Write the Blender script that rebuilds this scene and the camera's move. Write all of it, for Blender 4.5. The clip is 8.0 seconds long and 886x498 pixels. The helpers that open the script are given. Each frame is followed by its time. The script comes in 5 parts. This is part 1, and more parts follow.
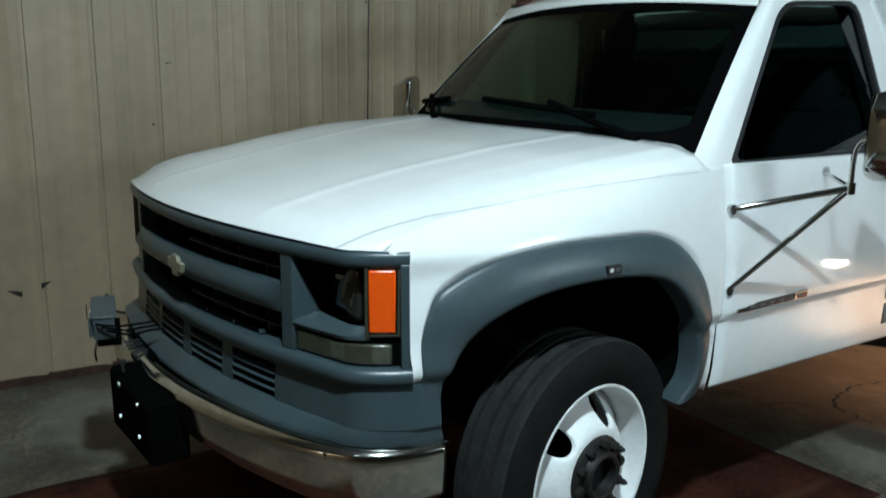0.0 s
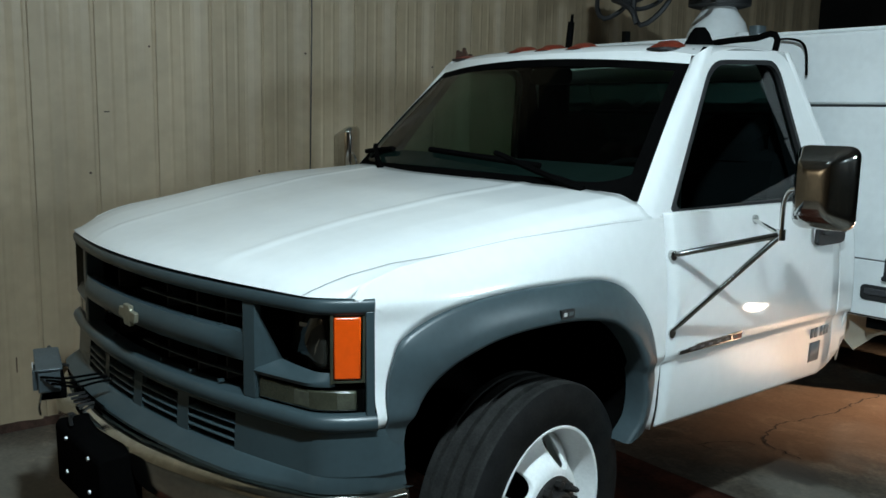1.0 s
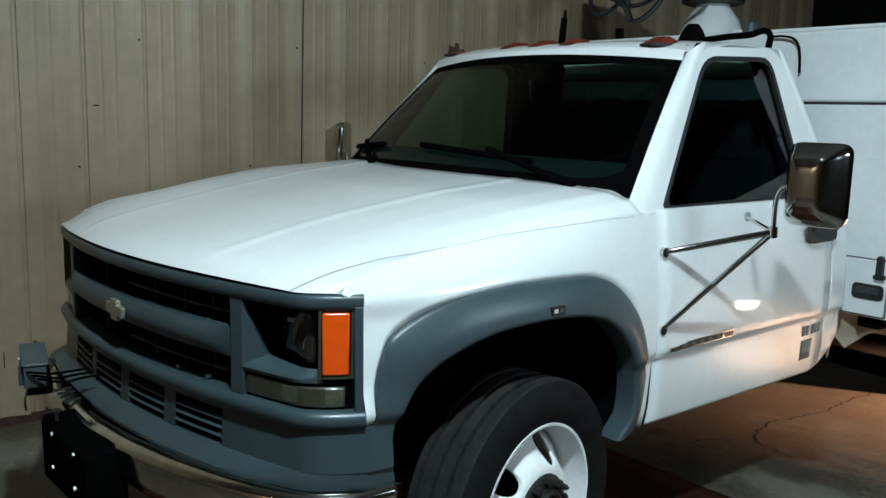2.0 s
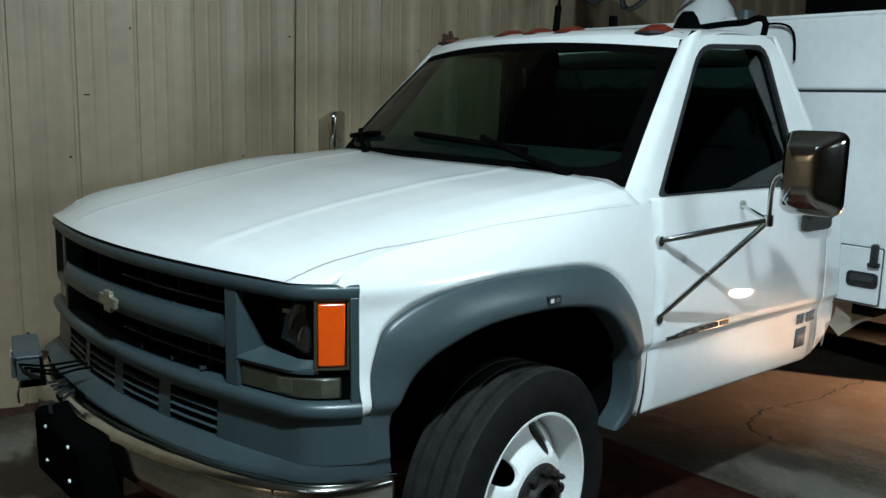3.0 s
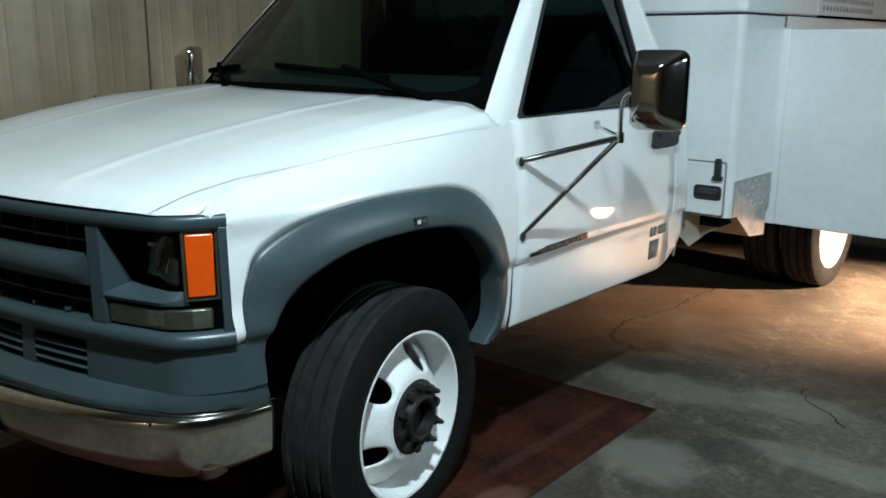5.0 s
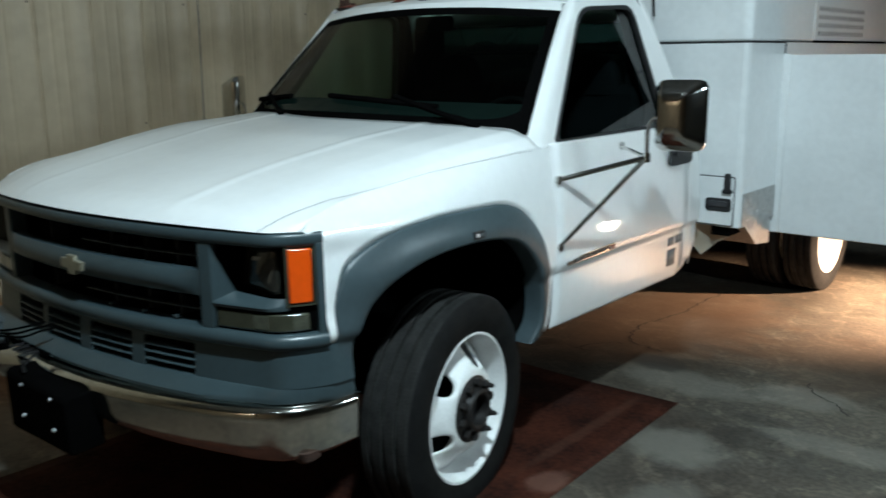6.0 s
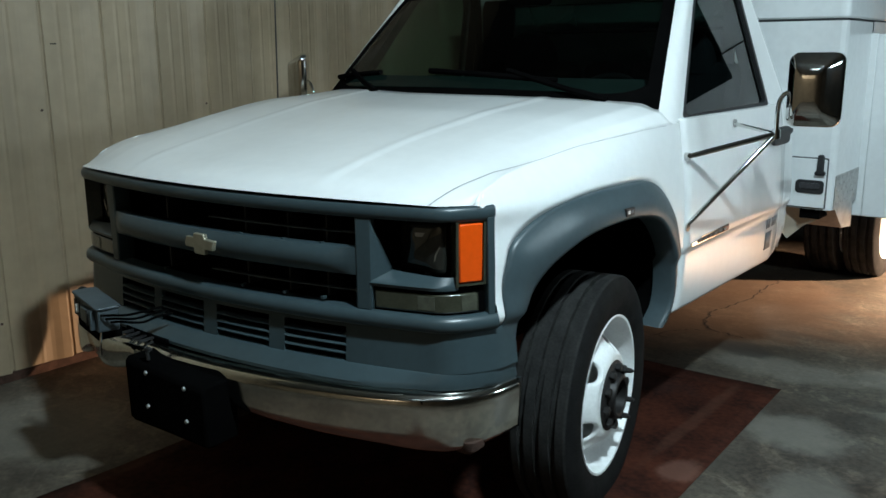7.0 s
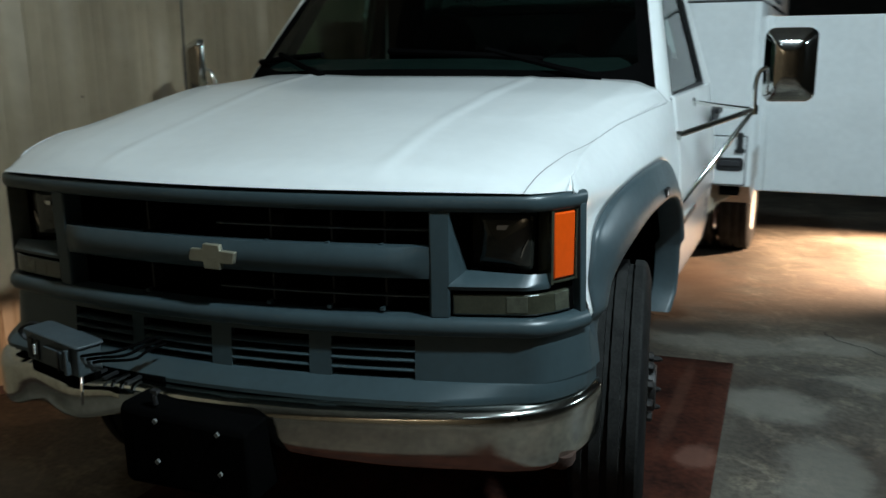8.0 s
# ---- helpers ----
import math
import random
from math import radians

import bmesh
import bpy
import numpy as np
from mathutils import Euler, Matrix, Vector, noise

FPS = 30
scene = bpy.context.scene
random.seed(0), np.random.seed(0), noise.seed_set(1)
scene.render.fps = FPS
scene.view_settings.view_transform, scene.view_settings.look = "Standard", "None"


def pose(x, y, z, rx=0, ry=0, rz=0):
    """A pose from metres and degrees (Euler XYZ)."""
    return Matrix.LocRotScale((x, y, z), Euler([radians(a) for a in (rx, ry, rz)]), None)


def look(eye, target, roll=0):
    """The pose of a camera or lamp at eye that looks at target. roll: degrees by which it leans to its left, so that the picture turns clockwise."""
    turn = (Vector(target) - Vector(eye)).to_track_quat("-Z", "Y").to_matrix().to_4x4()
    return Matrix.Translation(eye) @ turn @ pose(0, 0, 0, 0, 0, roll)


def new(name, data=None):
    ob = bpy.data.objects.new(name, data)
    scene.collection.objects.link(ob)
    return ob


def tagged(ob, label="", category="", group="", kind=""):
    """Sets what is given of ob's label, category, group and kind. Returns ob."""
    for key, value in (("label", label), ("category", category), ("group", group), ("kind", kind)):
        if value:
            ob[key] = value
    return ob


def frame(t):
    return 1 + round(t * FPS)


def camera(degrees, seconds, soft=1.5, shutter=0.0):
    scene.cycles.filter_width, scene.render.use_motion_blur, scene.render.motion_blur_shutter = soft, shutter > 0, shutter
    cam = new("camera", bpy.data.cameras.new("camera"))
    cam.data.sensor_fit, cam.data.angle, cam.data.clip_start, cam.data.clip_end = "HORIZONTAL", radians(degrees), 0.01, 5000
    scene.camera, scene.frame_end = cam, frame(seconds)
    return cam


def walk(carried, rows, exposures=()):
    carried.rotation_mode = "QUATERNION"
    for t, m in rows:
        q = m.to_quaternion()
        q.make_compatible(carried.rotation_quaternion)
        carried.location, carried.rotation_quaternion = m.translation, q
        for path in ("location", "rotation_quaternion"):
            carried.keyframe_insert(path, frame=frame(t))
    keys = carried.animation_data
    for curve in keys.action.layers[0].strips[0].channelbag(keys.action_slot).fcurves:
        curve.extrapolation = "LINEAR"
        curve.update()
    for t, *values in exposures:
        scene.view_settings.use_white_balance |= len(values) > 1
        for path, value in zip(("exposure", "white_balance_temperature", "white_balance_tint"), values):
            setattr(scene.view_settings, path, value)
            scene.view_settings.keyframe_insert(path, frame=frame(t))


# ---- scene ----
cam = camera(54.2, 8.0, shutter=0.5)
PATH = [
    (0, (2.778, -0.805, 1.612), (1.152, 0.283, 1.196), 0.7),
    (0.5, (2.771, -0.95, 1.631), (1.19, 0.235, 1.317), 0.5),
    (1, (2.76, -0.934, 1.62), (1.226, 0.313, 1.315), 1.2),
    (1.5, (2.754, -0.92, 1.612), (1.226, 0.335, 1.31), 1.5),
    (3, (2.735, -0.912, 1.613), (1.226, 0.357, 1.277), 1.4),
    (3.5, (2.719, -0.923, 1.611), (1.218, 0.355, 1.274), 0.9),
    (4, (2.713, -0.939, 1.543), (1.233, 0.332, 1.099), 0.7),
    (4.5, (2.744, -0.908, 1.533), (1.347, 0.438, 1.045), 0.9),
    (4.7, (2.758, -0.899, 1.543), (1.422, 0.508, 1.057), 0.9),
    (5.8, (2.893, -1.274, 1.646), (1.645, 0.223, 1.198), -0.7),
    (6, (2.855, -1.361, 1.649), (1.582, 0.119, 1.213), -0.6),
    (6.5, (2.59, -1.532, 1.603), (1.292, -0.075, 1.164), -0.2),
    (6.8, (2.382, -1.611, 1.587), (1.135, -0.115, 1.132), -0.0),
    (7, (2.293, -1.633, 1.56), (1.08, -0.107, 1.114), -0.3),
    (7.5, (1.878, -1.694, 1.519), (0.809, -0.063, 1.074), -0.7),
    (8, (1.43, -1.791, 1.49), (0.661, -0.001, 1.036), -0.7),
]
walk(cam, [(t, look(eye, target, roll)) for t, eye, target, roll in PATH], [(0, 0.0), (7.0, 0.0), (7.5, -0.04), (8, -0.14)])
# ---------------------------------------------------------------- light
world = bpy.data.worlds.new("world")
scene.world = world
world.use_nodes = True
world.node_tree.nodes["Background"].inputs["Color"].default_value = (0.5, 0.6, 0.75, 1)
world.node_tree.nodes["Background"].inputs["Strength"].default_value = 0.002
scene.view_settings.exposure = 0.0


def area_lamp(name, eye, target, sx, sy, watts, colour):
    d = bpy.data.lights.new(name, "AREA")
    d.shape, d.size, d.size_y, d.energy, d.color = "RECTANGLE", sx, sy, watts, colour
    ob = new(name, d)
    ob.matrix_world = look(eye, target)
    return ob


COOL, WARM = (0.69, 0.89, 0.98), (1.0, 0.67, 0.44)
area_lamp("shop_light", (2.58, -0.48, 3.95), (1.1, 0.3, 0.6), 0.24, 0.14, 192, COOL)
area_lamp("shop_light_far", (4.6, 2.7, 2.25), (0.9, 1.1, 0.7), 0.5, 0.2, 48, COOL)
# added wash on the unseen south wall, to brighten what the chrome reflects
area_lamp("south_wall_wash", (2.2, -6.2, 3.7), (2.2, -7.0, 1.9), 1.6, 0.3, 60, (0.95, 0.95, 0.88))
# added weak fill over the floor ahead of the truck, no known source
area_lamp("front_fill", (2.3, -2.3, 4.2), (1.9, -1.6, 0.0), 0.6, 0.2, 3, COOL)


def work_lamp(name, eye, target, watts, degrees, radius, colour):
    d = bpy.data.lights.new(name, "SPOT")
    d.energy, d.color, d.spot_size, d.spot_blend, d.shadow_soft_size = watts, colour, radians(degrees), 0.8, radius
    new(name, d).matrix_world = look(eye, target)


# one unseen work light beside the rear wheel, split into three spots
work_lamp("flood_lamp", (2.95, 5.45, 0.95), (2.05, 5.0, 0.0), 3300, 73, 0.06, WARM)
# added spots: one for the lit wall patch, one for the lower door
work_lamp("flood_wall_spot", (3.02, 5.10, 0.50), (-1.83, 0.52, 0.16), 1800, 8.0, 0.05, WARM)
work_lamp("flood_door_spot", (3.10, 5.60, 0.22), (0.75, 2.6, 0.45), 29, 46, 0.09, (1.0, 0.84, 0.68))
# ---------------------------------------------------------------- materials
def material(name, base, rough=0.5, metal=0.0, vary=0.0, scale=8.0, bump=0.0, bump_scale=60.0, coat=0.0, spec=0.5, tint=None):
    """A principled surface with colour variation at two scales and a fine relief."""
    m = bpy.data.materials.new(name)
    m.use_nodes = True
    nt = m.node_tree
    b = nt.nodes["Principled BSDF"]
    b.inputs["Base Color"].default_value = (*base, 1)
    b.inputs["Roughness"].default_value = rough
    b.inputs["Metallic"].default_value = metal
    b.inputs["Coat Weight"].default_value = coat
    b.inputs["Coat Roughness"].default_value = 0.04
    b.inputs["Specular IOR Level"].default_value = spec
    if vary or bump:
        co = nt.nodes.new("ShaderNodeTexCoord")
    if vary:
        big = nt.nodes.new("ShaderNodeTexNoise")
        big.inputs["Scale"].default_value, big.inputs["Detail"].default_value = scale, 6
        small = nt.nodes.new("ShaderNodeTexNoise")
        small.inputs["Scale"].default_value, small.inputs["Detail"].default_value = scale * 9, 5
        for n in (big, small):
            nt.links.new(co.outputs["Object"], n.inputs["Vector"])
        mix = nt.nodes.new("ShaderNodeMath")
        mix.operation = "MULTIPLY_ADD"
        mix.inputs[1].default_value = 0.4
        nt.links.new(small.outputs["Fac"], mix.inputs[0])
        half = nt.nodes.new("ShaderNodeMath")
        half.operation = "MULTIPLY"
        half.inputs[1].default_value = 0.6
        nt.links.new(big.outputs["Fac"], half.inputs[0])
        nt.links.new(half.outputs[0], mix.inputs[2])
        ramp = nt.nodes.new("ShaderNodeValToRGB")
        lo = tint or tuple(c * (1 - vary) for c in base)
        ramp.color_ramp.elements[0].position, ramp.color_ramp.elements[1].position = 0.36, 0.62
        ramp.color_ramp.elements[0].color = (*lo, 1)
        ramp.color_ramp.elements[1].color = (*[min(1, c * (1 + vary * 0.5)) for c in base], 1)
        nt.links.new(mix.outputs[0], ramp.inputs[0])
        nt.links.new(ramp.outputs[0], b.inputs["Base Color"])
        rr = nt.nodes.new("ShaderNodeMapRange")
        rr.inputs["To Min"].default_value, rr.inputs["To Max"].default_value = min(1, rough * 1.25), rough * 0.8
        nt.links.new(mix.outputs[0], rr.inputs["Value"])
        nt.links.new(rr.outputs[0], b.inputs["Roughness"])
    if bump:
        n = nt.nodes.new("ShaderNodeTexNoise")
        n.inputs["Scale"].default_value, n.inputs["Detail"].default_value = bump_scale, 4
        nt.links.new(co.outputs["Object"], n.inputs["Vector"])
        bp = nt.nodes.new("ShaderNodeBump")
        bp.inputs["Strength"].default_value, bp.inputs["Distance"].default_value = bump, 0.004
        nt.links.new(n.outputs["Fac"], bp.inputs["Height"])
        nt.links.new(bp.outputs[0], b.inputs["Normal"])
    return m


def glass_material(name, tint, gloss_rough=0.01, ior=1.5):
    m = bpy.data.materials.new(name)
    m.use_nodes = True
    nt = m.node_tree
    nt.nodes.remove(nt.nodes["Principled BSDF"])
    tr = nt.nodes.new("ShaderNodeBsdfTransparent")
    tr.inputs["Color"].default_value = (*tint, 1)
    gl = nt.nodes.new("ShaderNodeBsdfGlossy")
    gl.inputs["Roughness"].default_value = gloss_rough
    fr = nt.nodes.new("ShaderNodeFresnel")
    fr.inputs["IOR"].default_value = ior
    mx = nt.nodes.new("ShaderNodeMixShader")
    nt.links.new(fr.outputs[0], mx.inputs[0])
    nt.links.new(tr.outputs[0], mx.inputs[1])
    nt.links.new(gl.outputs[0], mx.inputs[2])
    nt.links.new(mx.outputs[0], nt.nodes["Material Output"].inputs["Surface"])
    return m


PAINT = material("white_paint", (0.80, 0.81, 0.80), 0.32, 0, 0.04, 2.5, coat=0.7)
BODY_PAINT = material("body_white_paint", (0.74, 0.76, 0.76), 0.38, 0, 0.07, 3, 0.03, 12, coat=0.3)
GREY = material("grey_plastic", (0.037, 0.057, 0.064), 0.34, 0, 0.14, 5, 0.05, 220)
FLARE = material("flare_grey_plastic", (0.044, 0.064, 0.072), 0.38, 0, 0.14, 5, 0.05, 260)
BLACK = material("black_plastic", (0.012, 0.012, 0.013), 0.55, 0, 0.3, 12, 0.1, 150)
# near-zero black; on hidden parts it also carries their deep shade
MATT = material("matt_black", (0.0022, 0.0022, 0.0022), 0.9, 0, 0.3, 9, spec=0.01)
RUBBER = material("tyre_rubber", (0.008, 0.008, 0.008), 0.75, 0, 0.35, 14, 0.12, 120, spec=0.12)
DUSTY_RUBBER = material("dusty_tread_rubber", (0.022, 0.022, 0.021), 0.85, 0, 0.45, 16, 0.2, 140, spec=0.12)
CHROME = material("chrome", (0.62, 0.62, 0.6), 0.09, 1.0, 0.12, 7)
WORN_CHROME = material("worn_chrome", (0.60, 0.59, 0.54), 0.13, 1.0, 0.25, 6, 0.04, 30)
STEEL = material("diamond_plate", (0.5, 0.5, 0.49), 0.42, 1.0, 0.2, 20)
RIM = material("white_rim_paint", (0.80, 0.81, 0.80), 0.4, 0, 0.1, 10, 0.04, 60)
HUB = material("greasy_hub_iron", (0.02, 0.018, 0.017), 0.5, 0.4, 0.4, 25, 0.2, 80)
RUST = material("rusty_iron", (0.06, 0.028, 0.018), 0.8, 0.2, 0.5, 18, 0.3, 60)
AMBER = material("amber_lens", (0.82, 0.085, 0.004), 0.18, 0, 0.06, 60, 0.1, 300, coat=0.6)
RED_AMBER = material("faded_amber_lens", (0.15, 0.022, 0.010), 0.4, 0, 0.45, 22, 0.1, 90, coat=0.15)
LAMP_CLEAR = material("clear_lens", (0.085, 0.088, 0.064), 0.12, 0.2, 0.3, 40, 0.2, 300, coat=0.7)
LENS = material("yellowed_clear_lens", (0.040, 0.041, 0.027), 0.16, 0, 0.25, 18, 0.15, 240, coat=0.7)
LAMP = material("headlamp_glass", (0.030, 0.031, 0.026), 0.05, 0.35, 0.5, 7, 0.0, 60, coat=1.0)
EMBLEM = material("dull_gold", (0.33, 0.31, 0.23), 0.4, 0.5, 0.15, 30)
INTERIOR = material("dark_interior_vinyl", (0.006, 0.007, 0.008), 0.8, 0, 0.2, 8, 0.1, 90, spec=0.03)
DASH = material("grey_dash_vinyl", (0.024, 0.037, 0.038), 0.7, 0, 0.2, 8, 0.1, 120, spec=0.06)
BOX_GREY = material("grey_enclosure", (0.062, 0.08, 0.088), 0.45, 0.1, 0.18, 14, 0.05, 90)
PAPER = material("cream_mudflap", (0.62, 0.56, 0.46), 0.7, 0, 0.12, 8, 0.1, 40)
_pn = PAPER.node_tree
_tl = _pn.nodes.new("ShaderNodeBsdfTranslucent")
_tl.inputs["Color"].default_value = (0.75, 0.66, 0.5, 1)
_ms = _pn.nodes.new("ShaderNodeMixShader")
_ms.inputs[0].default_value = 0.5
_pn.links.new(_pn.nodes["Principled BSDF"].outputs[0], _ms.inputs[1])
_pn.links.new(_tl.outputs[0], _ms.inputs[2])
_pn.links.new(_ms.outputs[0], _pn.nodes["Material Output"].inputs["Surface"])
STICKER = material("white_print", (0.7, 0.7, 0.7), 0.5)
PRINT = material("grey_print", (0.10, 0.10, 0.10), 0.5)
FADED_PRINT_GAP = material("faded_print_and_gap_grey", (0.26, 0.26, 0.26), 0.5)
BADGE = material("badge_black_silver", (0.05, 0.05, 0.055), 0.3, 0.3, 0.3, 60)
# the next two are kept dark to cut bounced light
FAR_LOW_BOUNCE = material("far_wall_low_bounce", (0.13, 0.115, 0.09), 0.6, 0, 0.25, 1.2)
DARKWALL = material("dark_low_bounce_wall", (0.02, 0.018, 0.016), 0.9, 0, 0.3, 1.5)
TAN_SIDING = material("tan_siding_paint", (0.36, 0.27, 0.17), 0.6, 0, 0.3, 1.5)
CEIL = material("ceiling_sheet", (0.20, 0.20, 0.19), 0.8, 0, 0.2, 1)
WINDSHIELD = glass_material("windshield_glass", (0.22, 0.325, 0.26), ior=1.22)
REAR_GLASS = glass_material("rear_glass", (0.026, 0.044, 0.040))
SIDE_GLASS = glass_material("side_glass", (0.40, 0.56, 0.52))


def wall_material():
    """Cream-beige painted steel siding with faint vertical streaks, scuffs and grime."""
    m = material("siding_paint", (0.332, 0.254, 0.165), 0.45, 0, 0.16, 1.6, 0.04, 40, coat=0.0)
    nt = m.node_tree
    b = nt.nodes["Principled BSDF"]
    src = b.inputs["Base Color"].links[0].from_socket
    co = nt.nodes.new("ShaderNodeTexCoord")
    mp = nt.nodes.new("ShaderNodeMapping")
    mp.inputs["Scale"].default_value = (1, 7, 0.25)
    nt.links.new(co.outputs["Object"], mp.inputs["Vector"])
    n = nt.nodes.new("ShaderNodeTexNoise")
    n.inputs["Scale"].default_value, n.inputs["Detail"].default_value = 1.0, 2
    nt.links.new(mp.outputs[0], n.inputs["Vector"])
    r = nt.nodes.new("ShaderNodeMapRange")
    r.inputs["From Min"].default_value, r.inputs["From Max"].default_value = 0.3, 0.7
    r.inputs["To Min"].default_value, r.inputs["To Max"].default_value = 0.88, 1.06
    nt.links.new(n.outputs["Fac"], r.inputs["Value"])
    mul = nt.nodes.new("ShaderNodeMix")
    mul.data_type, mul.blend_type = "RGBA", "MULTIPLY"
    mul.inputs["Factor"].default_value = 1.0
    nt.links.new(src, mul.inputs["A"])
    comb = nt.nodes.new("ShaderNodeCombineColor")
    for k in range(3):
        nt.links.new(r.outputs[0], comb.inputs[k])
    nt.links.new(comb.outputs[0], mul.inputs["B"])
    nt.links.new(mul.outputs["Result"], b.inputs["Base Color"])
    return m


def spots(nt, co, col, places, grain=5.0, soft=0.35):
    """Stains with ragged edges at given places: (x, y, half width, half length, colour, strength)."""
    ns = nt.nodes.new("ShaderNodeTexNoise")
    ns.inputs["Scale"].default_value, ns.inputs["Detail"].default_value, ns.inputs["Roughness"].default_value = grain, 8, 0.65
    nt.links.new(co.outputs["Object"], ns.inputs["Vector"])
    for x, y, rx, ry, colour, strength in places:
        sub_ = nt.nodes.new("ShaderNodeVectorMath")
        sub_.operation = "SUBTRACT"
        sub_.inputs[1].default_value = (x, y, 0)
        nt.links.new(co.outputs["Object"], sub_.inputs[0])
        mul = nt.nodes.new("ShaderNodeVectorMath")
        mul.operation = "MULTIPLY"
        mul.inputs[1].default_value = (1 / rx, 1 / ry, 0)
        nt.links.new(sub_.outputs[0], mul.inputs[0])
        ln = nt.nodes.new("ShaderNodeVectorMath")
        ln.operation = "LENGTH"
        nt.links.new(mul.outputs[0], ln.inputs[0])
        add = nt.nodes.new("ShaderNodeMath")
        add.operation = "MULTIPLY_ADD"
        add.inputs[1].default_value = 1.6
        nt.links.new(ns.outputs["Fac"], add.inputs[0])
        nt.links.new(ln.outputs["Value"], add.inputs[2])
        rng = nt.nodes.new("ShaderNodeMapRange")
        rng.interpolation_type = "SMOOTHSTEP"
        rng.inputs["From Min"].default_value, rng.inputs["From Max"].default_value = 1.8 - soft, 1.8 + soft
        rng.inputs["To Min"].default_value, rng.inputs["To Max"].default_value = strength, 0.0
        nt.links.new(add.outputs[0], rng.inputs["Value"])
        mx = nt.nodes.new("ShaderNodeMix")
        mx.data_type = "RGBA"
        mx.inputs["B"].default_value = (*colour, 1)
        nt.links.new(rng.outputs[0], mx.inputs["Factor"])
        nt.links.new(col, mx.inputs["A"])
        col = mx.outputs["Result"]
    return col


def floor_material():
    """Worn shop concrete: grey slab with rusty oil stains, pale scraped patches and hairline cracks."""
    m = bpy.data.materials.new("stained_concrete")
    m.use_nodes = True
    nt = m.node_tree
    b = nt.nodes["Principled BSDF"]
    co = nt.nodes.new("ShaderNodeTexCoord")

    def noise_node(scale, detail, rough=0.55):
        n = nt.nodes.new("ShaderNodeTexNoise")
        n.inputs["Scale"].default_value, n.inputs["Detail"].default_value, n.inputs["Roughness"].default_value = scale, detail, rough
        nt.links.new(co.outputs["Object"], n.inputs["Vector"])
        return n

    def ramp(src, p0, c0, p1, c1):
        r = nt.nodes.new("ShaderNodeValToRGB")
        r.color_ramp.elements[0].position, r.color_ramp.elements[0].color = p0, (*c0, 1)
        r.color_ramp.elements[1].position, r.color_ramp.elements[1].color = p1, (*c1, 1)
        nt.links.new(src, r.inputs[0])
        return r

    def mixed(kind, fac, a, bb):
        x = nt.nodes.new("ShaderNodeMix")
        x.data_type, x.blend_type = "RGBA", kind
        if isinstance(fac, float):
            x.inputs["Factor"].default_value = fac
        else:
            nt.links.new(fac, x.inputs["Factor"])
        nt.links.new(a, x.inputs["A"])
        nt.links.new(bb, x.inputs["B"])
        return x.outputs["Result"]

    base = ramp(noise_node(1.7, 9, 0.66).outputs["Fac"], 0.36, (0.048, 0.042, 0.033), 0.62, (0.135, 0.118, 0.092))
    rust = ramp(noise_node(0.8, 6).outputs["Fac"], 0.40, (0.045, 0.032, 0.023), 0.6, (0.11, 0.082, 0.060))
    rf = ramp(noise_node(0.55, 5).outputs["Fac"], 0.44, (0, 0, 0), 0.60, (1, 1, 1))
    col = mixed("MIX", rf.outputs[0], base.outputs[0], rust.outputs[0])
    speck = ramp(noise_node(38, 6, 0.7).outputs["Fac"], 0.38, (0.45, 0.42, 0.4), 0.58, (1.15, 1.13, 1.1))
    col = mixed("MULTIPLY", 0.75, col, speck.outputs[0])
    swirl = noise_node(4.2, 8, 0.68)
    swirl.inputs["Distortion"].default_value = 1.6
    pale = ramp(swirl.outputs["Fac"], 0.53, (0.9, 0.9, 0.9), 0.60, (1.5, 1.5, 1.46))
    col = mixed("MULTIPLY", 0.9, col, pale.outputs[0])
    blot = ramp(noise_node(3.3, 3).outputs["Fac"], 0.62, (1, 1, 1), 0.70, (0.55, 0.52, 0.5))
    col = mixed("MULTIPLY", 0.8, col, blot.outputs[0])
    pale_c, oil_c, rust_c = (0.225, 0.210, 0.175), (0.030, 0.026, 0.022), (0.10, 0.058, 0.034)
    col = spots(nt, co, col, ((0.55, 3.6, 0.55, 0.9, rust_c, 0.6), (1.6, 3.4, 0.5, 0.5, rust_c, 0.4), (1.36, 1.90, 0.22, 0.16, pale_c, 0.55), (1.08, 2.62, 0.36, 0.16, pale_c, 0.42), (1.60, 2.78, 0.22, 0.14, pale_c, 0.5), (1.9, 2.3, 0.3, 0.1, pale_c, 0.4), (1.55, 1.3, 0.14, 0.3, pale_c, 0.4),
                              (0.83, 2.80, 0.15, 0.11, oil_c, 0.75), (1.0, 3.2, 0.2, 0.06, oil_c, 0.4), (-1.2, 0.0, 0.4, 0.3, pale_c, 0.4), (-1.0, -0.9, 0.5, 0.4, pale_c, 0.3)))
    nt.links.new(col, b.inputs["Base Color"])
    rr = nt.nodes.new("ShaderNodeMapRange")
    rr.inputs["To Min"].default_value, rr.inputs["To Max"].default_value = 0.42, 0.8
    nt.links.new(noise_node(4, 4).outputs["Fac"], rr.inputs["Value"])
    nt.links.new(rr.outputs[0], b.inputs["Roughness"])
    bp = nt.nodes.new("ShaderNodeBump")
    bp.inputs["Strength"].default_value, bp.inputs["Distance"].default_value = 0.25, 0.004
    nt.links.new(noise_node(24, 6).outputs["Fac"], bp.inputs["Height"])
    nt.links.new(bp.outputs[0], b.inputs["Normal"])
    return m


